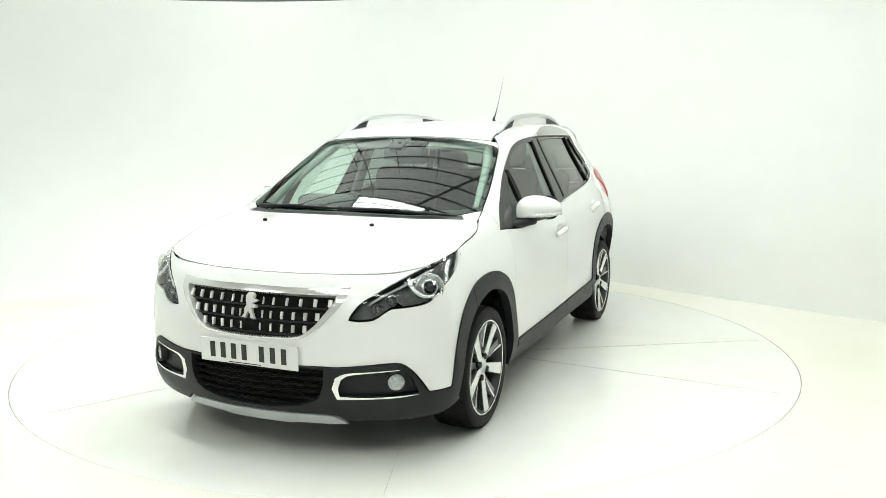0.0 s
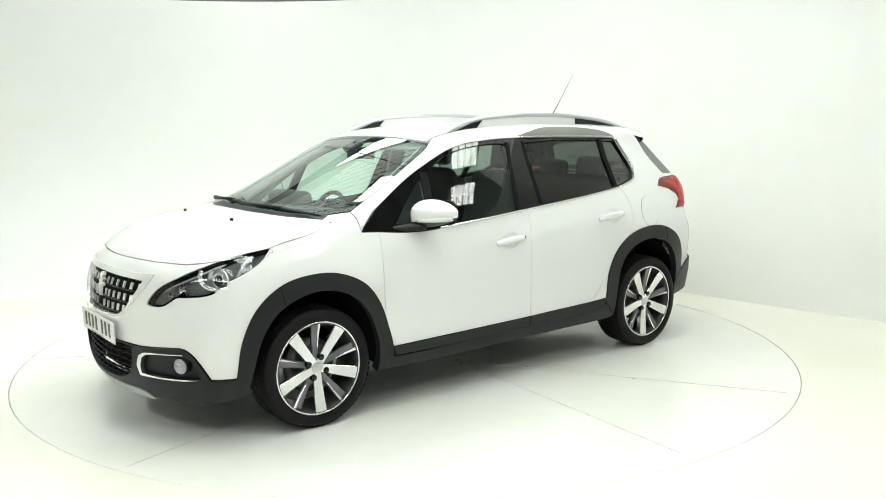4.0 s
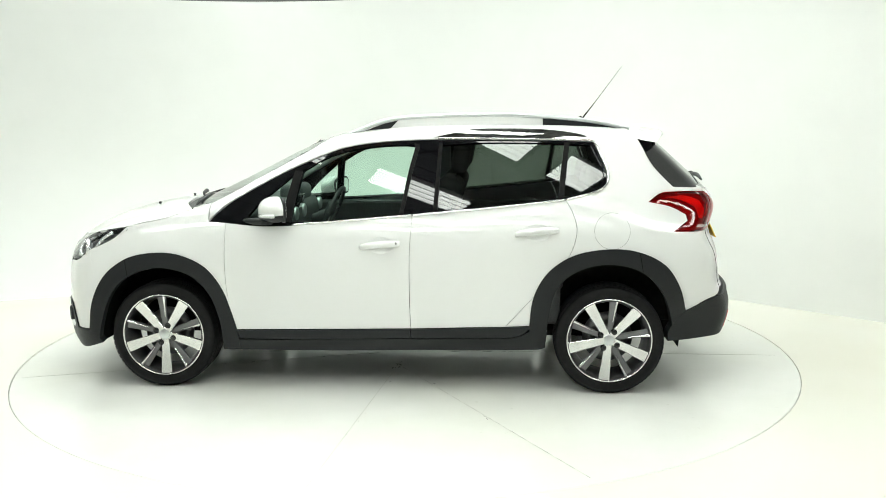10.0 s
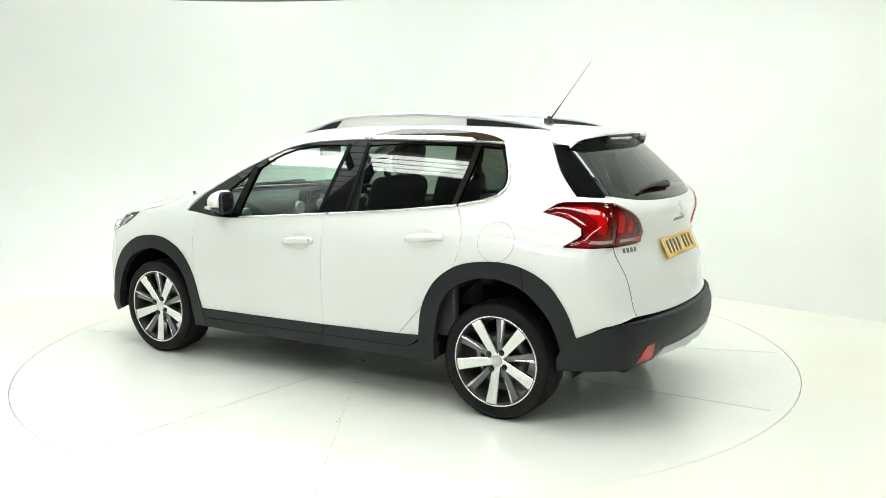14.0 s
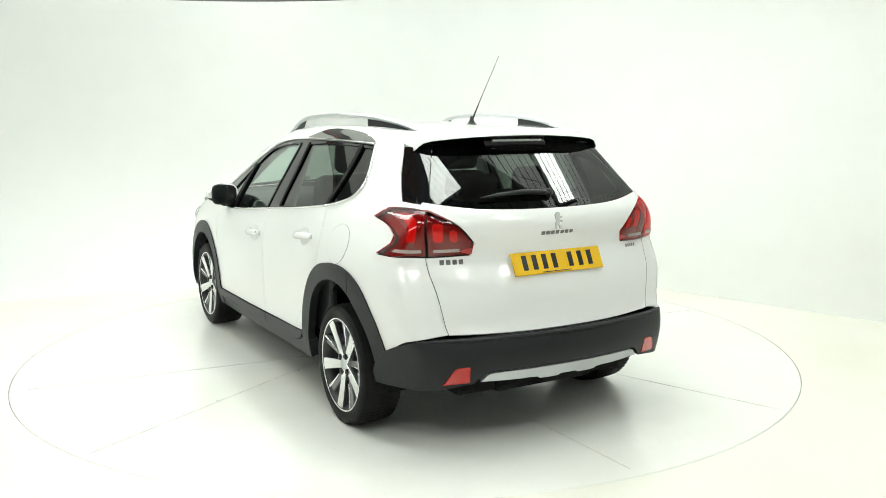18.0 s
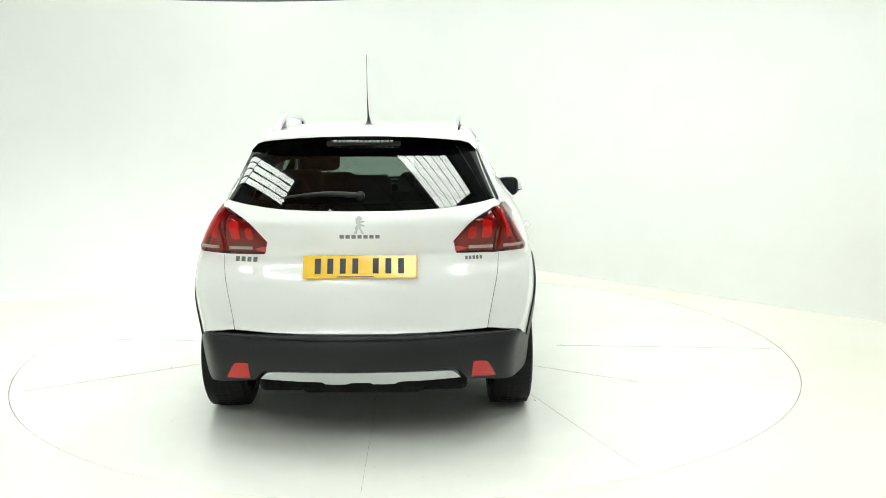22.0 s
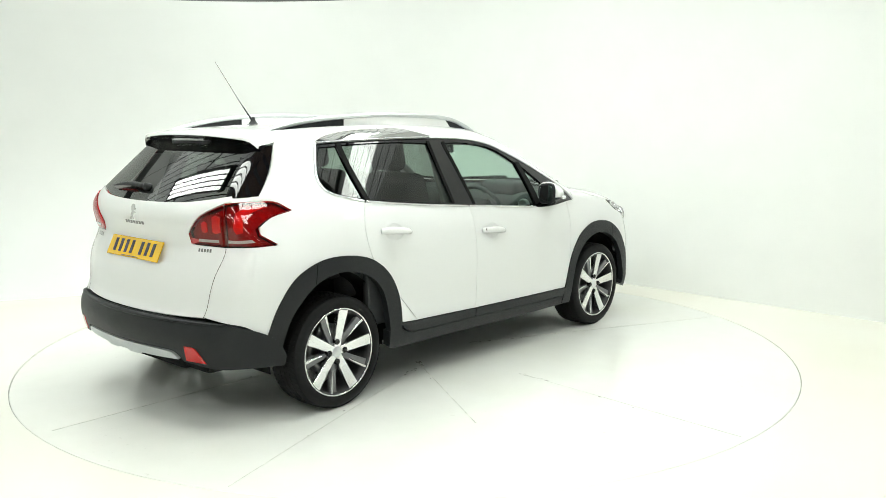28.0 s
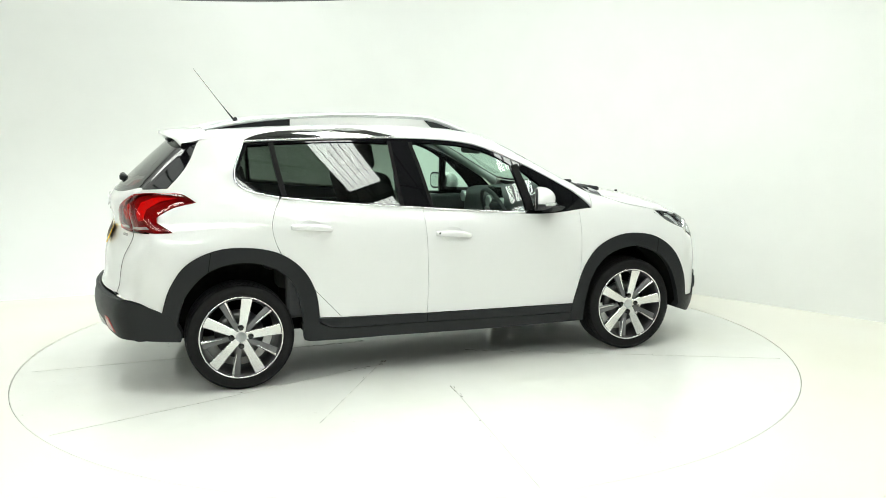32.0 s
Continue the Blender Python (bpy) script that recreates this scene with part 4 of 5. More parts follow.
SCREEN_OUT = mirrored([(1.222, 0.0), (1.212, 0.2), (1.172, 0.40), (1.085, 0.605), *[(x, y) for x, y in SCREEN_EDGE], (0.385, 0.32), (0.39, 0.0)])
panel("windscreen", [SCREEN_OUT], "top", SCREEN, car, "large raked windscreen", lift=-0.004, depth=0.0, step=0.05, even=EVEN_SCREEN)
SCREEN_IN = mirrored([(1.165, 0.0), (1.155, 0.2), (1.115, 0.40), (1.035, 0.585), (0.962, 0.676), (0.80, 0.652), (0.60, 0.614), (0.470, 0.584), (0.410, 0.550), (0.418, 0.32), (0.430, 0.10), (0.47, 0.06), (0.48, 0.0)])
panel("screen_border", [SCREEN_OUT, SCREEN_IN], "top", GLOSS_BLACK, car, "black printed border of the windscreen", lift=-0.007, depth=0.0, step=0.035, even=EVEN_SCREEN)
ROOF_OUT = mirrored([(0.382, 0.0), (0.377, 0.32), (0.364, 0.53)] + [(x, float(RAIL_Y(np.array([x]))[0]) - 0.001) for x in SEAM_X] + [(-1.395, 0.38), (-1.40, 0.2), (-1.402, 0.0)])
panel("roof", [ROOF_OUT], "top", PAINT, car, step=0.05)
part("headlining", box_bm((1.55, 0.98, 0.02), (-0.55, 0, 1.435), 0.008), LINING, car, smooth=False)
# a black seal between the bonnet's jets
for y in (0.31, -0.31):
    c, nn = put_on("top", 1.46, y)
    part("washer_jet", box_bm((0.014, 0.022, 0.014), bevel=0.004), PLASTIC, bonnet, "black washer jet", m=Matrix.Translation(c + nn * 0.008))
for y0, y1, x0, x1 in ((0.62, 0.03, 1.115, 1.205), (0.0, -0.52, 1.215, 1.115)):
    a, b = Vector((x0, y0, on_body(x0, y0) + 0.006)), Vector((x1, y1, on_body(x1, y1) + 0.006))
    wiper = part("wiper", sweep_bm([a, a.lerp(b, 0.25) + Vector((0.01, 0, 0.004)), a.lerp(b, 0.75) + Vector((0.01, 0, 0.004)), b], [0.006, 0.011, 0.011, 0.006], 8, 0.8), PLASTIC, car, "black windscreen wiper")
    part("arm", sweep_bm([a.lerp(b, 0.5) + Vector((0.01, 0, 0.010)), a.lerp(b, 0.8) + Vector((0.05, 0, 0.007)), b + Vector((0.06, -0.02, 0.004))], [0.006, 0.009, 0.014], 8), PLASTIC, wiper)

# spoiler, rear window, tailgate
def spoiler():
    bm = bmesh.new()
    ys = np.linspace(-0.555, 0.555, 31)
    rows, dark, low = [], bmesh.new(), []
    for y in ys:
        q = abs(y) / 0.555
        xa, xb = -1.405 + 0.02 * q ** 4, -1.632 + 0.06 * q ** 2 + 0.04 * q ** 8
        row = []
        for j in range(9):
            x = xa + (xb - xa) * j / 8
            z = on_body(max(x, -1.47), y)
            if x < -1.47:
                z -= 0.10 * (-1.47 - x)
            row.append((x, y, z + 0.004 * math.sin(math.pi * j / 8)))
        lip = (xb - 0.004, y, row[-1][2] - 0.016)
        rows.append([bm.verts.new(p) for p in row + [lip]])
        low.append([dark.verts.new(p) for p in (lip, (xb + 0.03, y, lip[2] - 0.012), (xb + 0.07, y, lip[2] - 0.034), (xb + 0.125 - 0.02 * q, y, lip[2] - 0.052))])
    for r, k in zip(rows, rows[1:]):
        for j in range(len(r) - 1):
            bm.faces.new((r[j], r[j + 1], k[j + 1], k[j]))
    bmesh.ops.recalc_face_normals(bm, faces=bm.faces)
    for r, k in zip(low, low[1:]):
        for j in range(len(r) - 1):
            dark.faces.new((r[j], r[j + 1], k[j + 1], k[j]))
    bmesh.ops.recalc_face_normals(dark, faces=dark.faces)
    made = part("spoiler", bm, PAINT, car, "white roof spoiler")
    part("underside", dark, GLOSS_BLACK, made, "gloss black spoiler underside")
    return made


spoil = spoiler()
REAR_GLASS = both(bow((0, 1.432), (20, 1.430), (40, 1.420), (53, 1.405), (50.5, 1.33), (47.6, 1.22), (46.2, 1.150), (39, 1.138), (27, 1.121), (0, 1.114)))
tailgate = panel("tailgate", [both([(0.0, 1.112), (0.35, 1.119), (0.515, 1.136), (0.628, 1.156), (0.648, 1.135), (0.610, 1.115), (0.512, 1.056), (0.430, 0.970), (0.445, 0.913), (0.634, 0.908), *[(float(SEAM_Y(np.array([z]))[0]), z) for z in (0.90, 0.87, 0.83, 0.79, 0.73, 0.68, 0.63)], (0.586, 0.566), (0.3, 0.560), (0.0, 0.560)])], "behind", PAINT, car, lift=0.0018, step=0.03)
# the panels overlap here; a thin dark tube stands in for the shaded gap
for right in SIDES:
    edge = lay(np.array([(float(SEAM_Y(np.array([z]))[0]), z) for z in np.linspace(0.905, 0.565, 24)]), "behind")
    edge = (edge + normals(edge) * 0.0012) * (1, -1 if right else 1, 1)
    part("tailgate_seal", sweep_bm([tuple(q) for q in edge], 0.0012, 6), SEAL, tailgate)
panel("rear_window", [REAR_GLASS], "tail", TINT, tailgate, "dark privacy rear window", lift=-0.003, depth=0.0, step=0.035, gap=0.0, even=EVEN_REAR)
panel("window_border", [REAR_GLASS, both(bow((0, 1.355), (25, 1.350), (40, 1.340), (44, 1.31), (42.5, 1.20), (40, 1.170), (27, 1.155), (0, 1.148)))], "tail", GLOSS_BLACK, tailgate, lift=-0.007, depth=0.0, step=0.03, gap=0.0, even=EVEN_REAR)
for right in SIDES:
    panel("side_glass", [bow((53.2, 1.405), (66.2, 1.397), (62.7, 1.272), (57.6, 1.152), (52, 1.149), (46.4, 1.150), (47.8, 1.22), (50.7, 1.33))], "tail", GLOSS_BLACK, tailgate, "gloss black panel beside the rear window", lift=-0.003, depth=0.006, step=0.022, right=right, gap=0.0005, even=EVEN_FLANK)
stop = part("brake_lamp", box_bm((0.03, 0.31, 0.024), bevel=0.006), LENS, spoil, "clear high brake lamp", m=pose(-1.588, 0, 1.424, 0, -25, 0))
for j in range(14):
    part("led", box_bm((0.012, 0.016, 0.014), bevel=0.002), REFLECTOR, stop, m=pose(0.0, -0.137 + j * 0.0211, 0), smooth=False)
part("lamp_box", box_bm((0.07, 0.36, 0.03), bevel=0.008), PLASTIC, spoil, "black spoiler underside", m=pose(-1.555, 0, 1.415, 0, -25, 0))
a, b = (put_on("behind", y, z) for y, z in ((0.0, 1.172), (0.37, 1.160)))
a, b = a[0] + a[1] * 0.010, b[0] + b[1] * 0.012
rw = part("rear_wiper", sweep_bm(curve3([a, a.lerp(b, 0.4) + Vector((-0.006, 0, 0.014)), b + Vector((-0.004, 0, 0))], 10), [0.018, 0.020, 0.019, 0.018, 0.016, 0.014, 0.012, 0.010, 0.008, 0.005], 10, 0.7), PLASTIC, tailgate, "black rear wiper")
part("boss", lathe_bm([(0.0005, 0.018), (0.014, 0.016), (0.020, 0.010), (0.022, -0.02)], 18), PLASTIC, rw, m=face_on(a, (-1, 0, 0.3)))
# recess over the number plate
panel("plate_light_strip", [both([(0.0, 0.945), (0.45, 0.945), (0.50, 0.932), (0.44, 0.916), (0.0, 0.914)])], "behind", PAINT, tailgate, lift=-0.004, depth=0.003, step=0.03)

# rear lamps: a lens on the body and one on the tailgate
for right in SIDES:
    s = -1 if right else 1
    outer = bow((69.4, 1.072), (63.4, 1.117), (56.5, 1.124), (51, 1.126), (46.4, 1.120), (46.3, 1.06), (46.3, 0.98), (46.3, 0.914), (52.5, 0.916), (62.5, 0.918), (57.2, 0.968), (56.4, 1.005), (61, 1.047))
    lamp = panel("rear_lamp", [outer], "tail", RED_LENS, car, "dark red claw-shaped rear lamp", lift=0.006, depth=0.02, step=0.018, right=right, bulge=0.006)
    inner = bow((45.8, 1.112), (43.0, 1.095), (37.2, 1.05), (32.4, 0.968), (33.2, 0.917), (45.8, 0.912), (45.8, 0.98), (45.8, 1.05))
    lid = panel("tailgate_lamp", [inner], "tail", RED_LENS, car, "dark red tailgate lamp", lift=0.006, depth=0.02, step=0.018, right=right, bulge=0.006)
    panel("housing", [outer], "tail", RED, lamp, lift=-0.026, depth=0.0, step=0.03, right=right)
    panel("housing", [inner], "tail", RED, lid, lift=-0.026, depth=0.0, step=0.03, right=right)
    panel("claw", [bow((61.5, 1.103), (54, 1.110), (50, 1.085), (48.6, 1.0), (49.4, 0.968), (52.2, 0.985), (52.6, 1.05), (56, 1.085))], "tail", RED_BRIGHT, lamp, "bright red light element", lift=-0.016, depth=0.006, step=0.018, right=right)
    panel("clear_strip", [bow((54.5, 0.949), (47.6, 0.951), (47.6, 0.933), (55.5, 0.932))], "tail", LAMP_CLEAR, lamp, lift=0.0122, depth=0.003, step=0.018, right=right)
    for u0, u1, z0, z1 in ((41.2, 44.2, 0.975, 1.06), (37.0, 39.4, 0.975, 1.022)):
        q = bow((u0, z0), (u0, z1), ((u0 + u1) / 2, z1 + 0.012), (u1, z1), (u1, z0), ((u0 + u1) / 2, z0 - 0.008))
        panel("claw", [q], "tail", RED_BRIGHT, lid, "bright red light element", lift=-0.016, depth=0.006, step=0.015, right=right)
    q = bow((37, 0.951), (44.6, 0.949), (44.6, 0.932), (37, 0.933))
    panel("clear_strip", [q], "tail", LAMP_CLEAR, lid, lift=0.0122, depth=0.003, step=0.018, right=right)
    panel("lamp_surround", [bow((60.5, 1.146), (57.2, 1.1505), (52, 1.1475), (46.6, 1.1485), (46.6, 1.1215), (51, 1.1275), (56.5, 1.1255), (62.5, 1.119))], "tail", PAINT, car, lift=-0.002, depth=0.01, step=0.02, right=right)

# rear bumper with its skid plate and reflectors
bump = panel("rear_bumper", [both(bow((0, 0.557), (20, 0.556), (36, 0.552), (44, 0.548), (50, 0.528), (56, 0.49), (60.5, 0.447), (64, 0.36), (63.5, 0.30), (55, 0.305), (44, 0.318), (36, 0.335), (32.4, 0.342), (29.3, 0.388), (26.5, 0.396), (0, 0.398)))],
             "tail", PLASTIC, car, "black textured rear bumper", lift=0.010, depth=0.05, step=0.03)
part("ledge", sweep_bm([tuple(p) for p in (lay(np.array(bow(*[(a, 0.545) for a in np.linspace(-48, 48, 49)])), "tail") + np.array([-0.006, 0, -0.002]))], [0.003 + 0.017 * math.sin(math.pi * i / 48) ** 0.4 for i in range(49)], 10, 0.55), PLASTIC, bump)
panel("skid_plate", [both(bow((0, 0.394), (26, 0.391), (28.2, 0.385), (30.5, 0.352), (20, 0.347), (12, 0.345), (11, 0.336), (4, 0.336), (3, 0.343), (0, 0.343)))], "tail", SKID, bump, "silver skid plate", lift=0.012, depth=0.05, step=0.025)
for right in SIDES:
    q = bow((33.2, 0.428), (36, 0.428), (37.4, 0.42), (40.6, 0.347), (33.4, 0.352))
    panel("reflector", [q if right else [(-u, v) for u, v in q]], "tail", RED_REFLECTOR, bump, "red rear reflector", lift=0.013, depth=0.01, step=0.02)

# front bumper, grille, lower grille, fog lamps, skid plate
GRILLE = [(0, 0.792), (14, 0.790), (24, 0.789), (30.0, 0.790), (28.6, 0.745), (25.5, 0.692), (21.5, 0.630), (16.5, 0.583), (8, 0.572), (0, 0.570)]
nose = panel("front_bumper", [both(bow((0, 0.849), (12, 0.849), (24, 0.849), (33, 0.849), (44, 0.852), (51, 0.866), (55.5, 0.880), (52, 0.862), (44.6, 0.818), (34.6, 0.740), (31.5, 0.690), (30.6, 0.664), (33, 0.658), (37.4, 0.665), (42, 0.708), (45, 0.712), (52, 0.728), (58.5, 0.782),
                              (60, 0.70), (62.6, 0.57), (61.4, 0.51), (60.2, 0.336), (55, 0.332), (52, 0.332), (48.4, 0.415), (45.5, 0.46), (43, 0.473), (28, 0.456), (23, 0.457), (0, 0.455))), both(bow(*GRILLE))],
              "nose", PAINT, car, "white front bumper", step=0.025)
grille = panel("grille", [both(bow(*GRILLE))], "nose", DARK, car, "black grille with chrome studs", lift=-0.03, depth=0.0, step=0.03)
panel("surround", [both(bow((0, 0.796), (14, 0.794), (24, 0.794), (31.8, 0.799), (29.8, 0.745), (26.3, 0.688), (22, 0.625), (16.8, 0.577), (8, 0.566), (0, 0.564))),
                   both(bow((0, 0.768), (14, 0.766), (24, 0.764), (27.4, 0.763), (26.6, 0.740), (23.8, 0.688), (20.6, 0.634), (16.2, 0.590), (8, 0.579), (0, 0.577)))], "nose", SURROUND, grille, "chrome grille surround", lift=0.005, depth=0.035, step=0.02)
for row, (z, reach) in enumerate(((0.735, 26.5), (0.675, 22.5), (0.618, 18.5))):
    band = [tuple(p) for p in (lay(np.array(bow(*[(a, z - 0.030) for a in np.linspace(-reach + 1, reach - 1, 30)])), "nose") + np.array([-0.022, 0, 0]))]
    part("bar", sweep_bm(band, 0.004, 6), PLASTIC, grille)
    n = (6, 6, 5)[row]
    for side in (-1, 1):
        for j in range(n):
            ang = side * (3.0 + row * 0.2 + (reach - 4.0) * j / (n - 1))
            if row < 2 and j == 0:
                ang = side * 4.0
            c, nn = put_on("nose", radians(ang) * RIM, z)
            part("stud", box_bm((0.006 + 0.015 * j / n, 0.010, 0.034), bevel=0.002), BADGE, grille, m=face_on(c - nn * 0.012, nn) @ pose(0, 0, 0, 0, side * -4 * j / n, 0), smooth=False)
emblem = [(-0.002, 0.058), (0.014, 0.054), (0.024, 0.040), (0.022, 0.018), (0.016, 0.002), (0.026, -0.016), (0.024, -0.036), (0.036, -0.052), (0.016, -0.054), (0.012, -0.034), (0.006, -0.022), (-0.006, -0.036), (-0.010, -0.052), (-0.030, -0.056), (-0.022, -0.040), (-0.012, -0.022), (-0.010, -0.006), (-0.026, -0.010), (-0.036, -0.002), (-0.022, 0.006), (-0.008, 0.010), (-0.022, 0.016), (-0.036, 0.024), (-0.024, 0.030), (-0.010, 0.028), (-0.018, 0.040), (-0.014, 0.052)]
c, nn = put_on("nose", 0.0, 0.708)
part("badge", prism_bm(emblem, -0.012, 0.004), BADGE, grille, "plain chrome badge shape", smooth=False, m=face_on(c, nn) @ Matrix.Scale(1.05, 4))
c, nn = put_on("behind", 0.0, 1.052)
part("badge", prism_bm(emblem, -0.002, 0.006), BADGE, tailgate, "plain chrome badge shape", smooth=False, m=face_on(c, nn) @ Matrix.Scale(0.72, 4))


def number_plate(way, z, mat, label, lift):
    c, nn = put_on(way, 0.0, z)
    plate = part("number_plate", box_bm((0.52, 0.006, 0.111), bevel=0.003), mat, car, label, smooth=False, m=face_on(c + nn * lift, nn))
    for j, x in enumerate((-0.192, -0.135, -0.078, -0.021, 0.072, 0.130, 0.188)):
        part("bar", box_bm((0.027, 0.002, 0.072), (0, 0, 0), 0.0005), INK, plate, m=pose(-x, 0.0035, 0.003), smooth=False)
    part("maker_line", box_bm((0.17, 0.001, 0.004)), INK, plate, m=pose(0.02, 0.0034, -0.048), smooth=False)
    return plate


number_plate("behind", 0.857, YELLOW, "yellow rear number plate with dark bars", 0.010)
number_plate("nose", 0.494, WHITE_PLATE, "white front number plate with dark bars", 0.006)
part("plate_backing", box_bm((0.40, 0.05, 0.08), (2.030, 0, 0.49), 0.004, turn=Matrix.Rotation(radians(90), 4, "Z")), PAINT, nose, smooth=False)
# model lettering as plain bars
for y0, w, z, n in ((0.0, 0.19, 0.999, 7), (0.533, 0.115, 0.886, 4), (-0.525, 0.085, 0.888, 5)):
    for j in range(n):
        u = y0 + (j - (n - 1) / 2) * w / n
        c, nn = put_on("behind", u, z)
        part("letter_bar", box_bm((w / n * 0.72, 0.003, 0.017 if n != 4 else 0.024), bevel=0.001), STEEL, tailgate, m=face_on(c + nn * 0.002, nn), smooth=False)

FOG = [(27.3, 0.318), (26.6, 0.36), (27.6, 0.405), (30, 0.424), (36, 0.432), (43, 0.438), (46.8, 0.41), (49, 0.332), (44, 0.322), (35, 0.318)]
LOWER = [(0, 0.448), (12, 0.448), (23.4, 0.444), (23.0, 0.36), (21.5, 0.31), (18, 0.283), (10, 0.262), (0, 0.258)]
lower = panel("lower_bumper", [both(bow((0, 0.453), (23, 0.455), (28, 0.454), (43, 0.471), (45.5, 0.458), (48.2, 0.412), (51.8, 0.328), (55, 0.328), (60.2, 0.332), (63.0, 0.258), (55, 0.218), (42, 0.205), (30, 0.20), (27, 0.232), (12, 0.236), (0, 0.236))),
                                both(bow(*LOWER)), bow(*FOG), [(-u, v) for u, v in bow(*FOG)]], "nose", PLASTIC, car, "black textured lower bumper", lift=0.008, depth=0.05, step=0.025)
mesh = panel("lower_grille", [both(bow(*LOWER))], "nose", DARK, car, "black lower grille with wavy slats", lift=-0.06, depth=0.0, step=0.04)
for row in range(6):
    z = 0.430 - row * 0.031
    reach = (23, 23, 22.6, 22, 21, 18.5)[row]
    q = np.linspace(-reach, reach, 60)
    band = lay(np.array(bow(*[(a, z + 0.0022 * (1 if math.sin(a * 1.35 + row) > 0 else -1)) for a in q])), "nose") + np.array([-0.014, 0, 0])
    part("slat", sweep_bm([tuple(p) for p in band], 0.008, 6, 0.7), SEAL, mesh)
panel("skid_plate", [both(bow((0, 0.235), (12, 0.234), (25.5, 0.231), (29, 0.204), (30.5, 0.190), (27, 0.186), (14, 0.184), (12, 0.177), (0, 0.177)))], "nose", SKID, lower, "silver skid plate", lift=0.012, depth=0.04, step=0.025)
for right in SIDES:
    s = -1 if right else 1
    flip = (lambda q: q) if not right else (lambda q: [(-u, v) for u, v in q])
    panel("fog_recess", [flip(bow(*FOG))], "nose", PLASTIC, lower, lift=-0.022, depth=0.0, step=0.03)
    ring = [(49.2, 0.328), (44, 0.318), (35, 0.314), (27.2, 0.312), (25.8, 0.36), (26.8, 0.409), (29.6, 0.429), (36, 0.437), (44, 0.444), (43.8, 0.440), (36, 0.4315), (30.4, 0.421), (28.4, 0.402), (27.6, 0.36), (28.0, 0.326), (35, 0.321), (44, 0.3245)]
    panel("fog_trim", [flip(bow(*ring))], "nose", CHROME, lower, "chrome fog lamp surround", lift=0.011, depth=0.02, step=0.02, gap=0.0)
    c, nn = put_on("nose", s * radians(43.0) * RIM, 0.388)
    fog = part("fog_lamp", lathe_bm([(0.042, -0.03), (0.044, 0.0), (0.040, 0.006), (0.037, 0.0)], 24), PLASTIC, car, "round clear fog lamp", m=face_on(c + nn * 0.010, nn))
    part("lens", lathe_bm([(0.0005, 0.006), (0.02, 0.004), (0.038, -0.003)], 24), LENS, fog)
    part("bowl", lathe_bm([(0.0005, -0.03), (0.018, -0.026), (0.030, -0.015), (0.038, -0.004)], 20), FACET, fog, smooth=False)
    # headlamp: clear cover over a dark housing with a projector and a light guide
    HEAD = [(30.9, 0.668), (31.8, 0.692), (34.8, 0.743), (39.5, 0.780), (44.6, 0.815), (51.5, 0.860), (58.6, 0.898), (64, 0.910), (70.6, 0.922), (71.2, 0.908), (68.4, 0.872), (63.4, 0.828), (58, 0.790), (52, 0.733), (45.4, 0.717), (44.0, 0.735), (42, 0.713), (39.5, 0.688), (37.4, 0.670), (33.5, 0.663)]
    head = panel("headlamp", [flip(bow(*HEAD))], "nose", LAMP_DARK, car, "swept-back headlamp with a projector", lift=-0.045, depth=0.0, step=0.025)
    rimloop = [tuple(v) for v in inset(np.array(bow(*HEAD)), 0.005)]
    panel("rim", [flip(bow(*HEAD)), flip(rimloop)], "nose", GLOSS_BLACK, head, lift=-0.001, depth=0.045, step=0.02)
    panel("cover", [flip(bow(*HEAD))], "nose", LENS, head, "clear lamp cover", lift=0.001, depth=0.0, step=0.025)
    c, nn = put_on("nose", s * radians(54.5) * RIM, 0.800)
    ahead = Vector((1, 0.35 * s, 0.05)).normalized()
    proj = face_on(c - nn * 0.035, ahead)
    part("projector", lathe_bm([(0.0005, 0.032), (0.012, 0.030), (0.022, 0.022), (0.027, 0.008), (0.027, -0.02)], 24), GLOSS_BLACK, head, "dark projector lens", m=proj)
    part("projector_ring", lathe_bm([(0.028, 0.01), (0.034, 0.016), (0.040, 0.008), (0.040, -0.02), (0.028, -0.02)], 24), REFLECTOR, head, m=proj)
    part("bowl", lathe_bm([(0.040, -0.006), (0.052, 0.002), (0.064, 0.018), (0.066, 0.018), (0.058, -0.004), (0.040, -0.014)], 28), REFLECTOR, head, m=proj)
    guide = bow((48.5, 0.842), (48.6, 0.80), (50.5, 0.766), (54.5, 0.755), (58.0, 0.772), (60.2, 0.81), (61.5, 0.855), (64.5, 0.893))
    q = lay(np.array([(u * s, v) for u, v in guide]), "nose")
    q = q - normals(q) * 0.014
    part("light_guide", sweep_bm(curve3(q, 26), 0.012, 8), REFLECTOR, head, "pale curved light guide")
    q = lay(np.array([(u * s, v) for u, v in bow((36.0, 0.728), (40, 0.765), (45, 0.80), (51, 0.842), (56, 0.872))]), "nose")
    q = q - normals(q) * 0.02
    part("upper_blade", sweep_bm(curve3(q, 16), [0.004] + [0.010] * 14 + [0.004], 6, 0.5), SATIN, head)
    for ang, z, r in ((38.8, 0.712, 0.022), (42.6, 0.752, 0.026)):
        c, nn = put_on("nose", s * radians(ang) * RIM, z)
        part("bulb_bowl", lathe_bm([(0.0005, -0.012), (r * 0.6, -0.008), (r, 0.004), (r * 1.1, 0.004)], 14), LAMP_BOWL, head, m=face_on(c - nn * 0.03, ahead), smooth=False)
        part("bulb", lathe_bm([(0.0005, 0.016), (0.005, 0.012), (0.006, 0.0)], 10), STEEL, head, m=face_on(c - nn * 0.03, ahead))


# ---- wheels ----
BROAD = Matrix.Diagonal((1.022, 1.0, 1.022, 1.0))


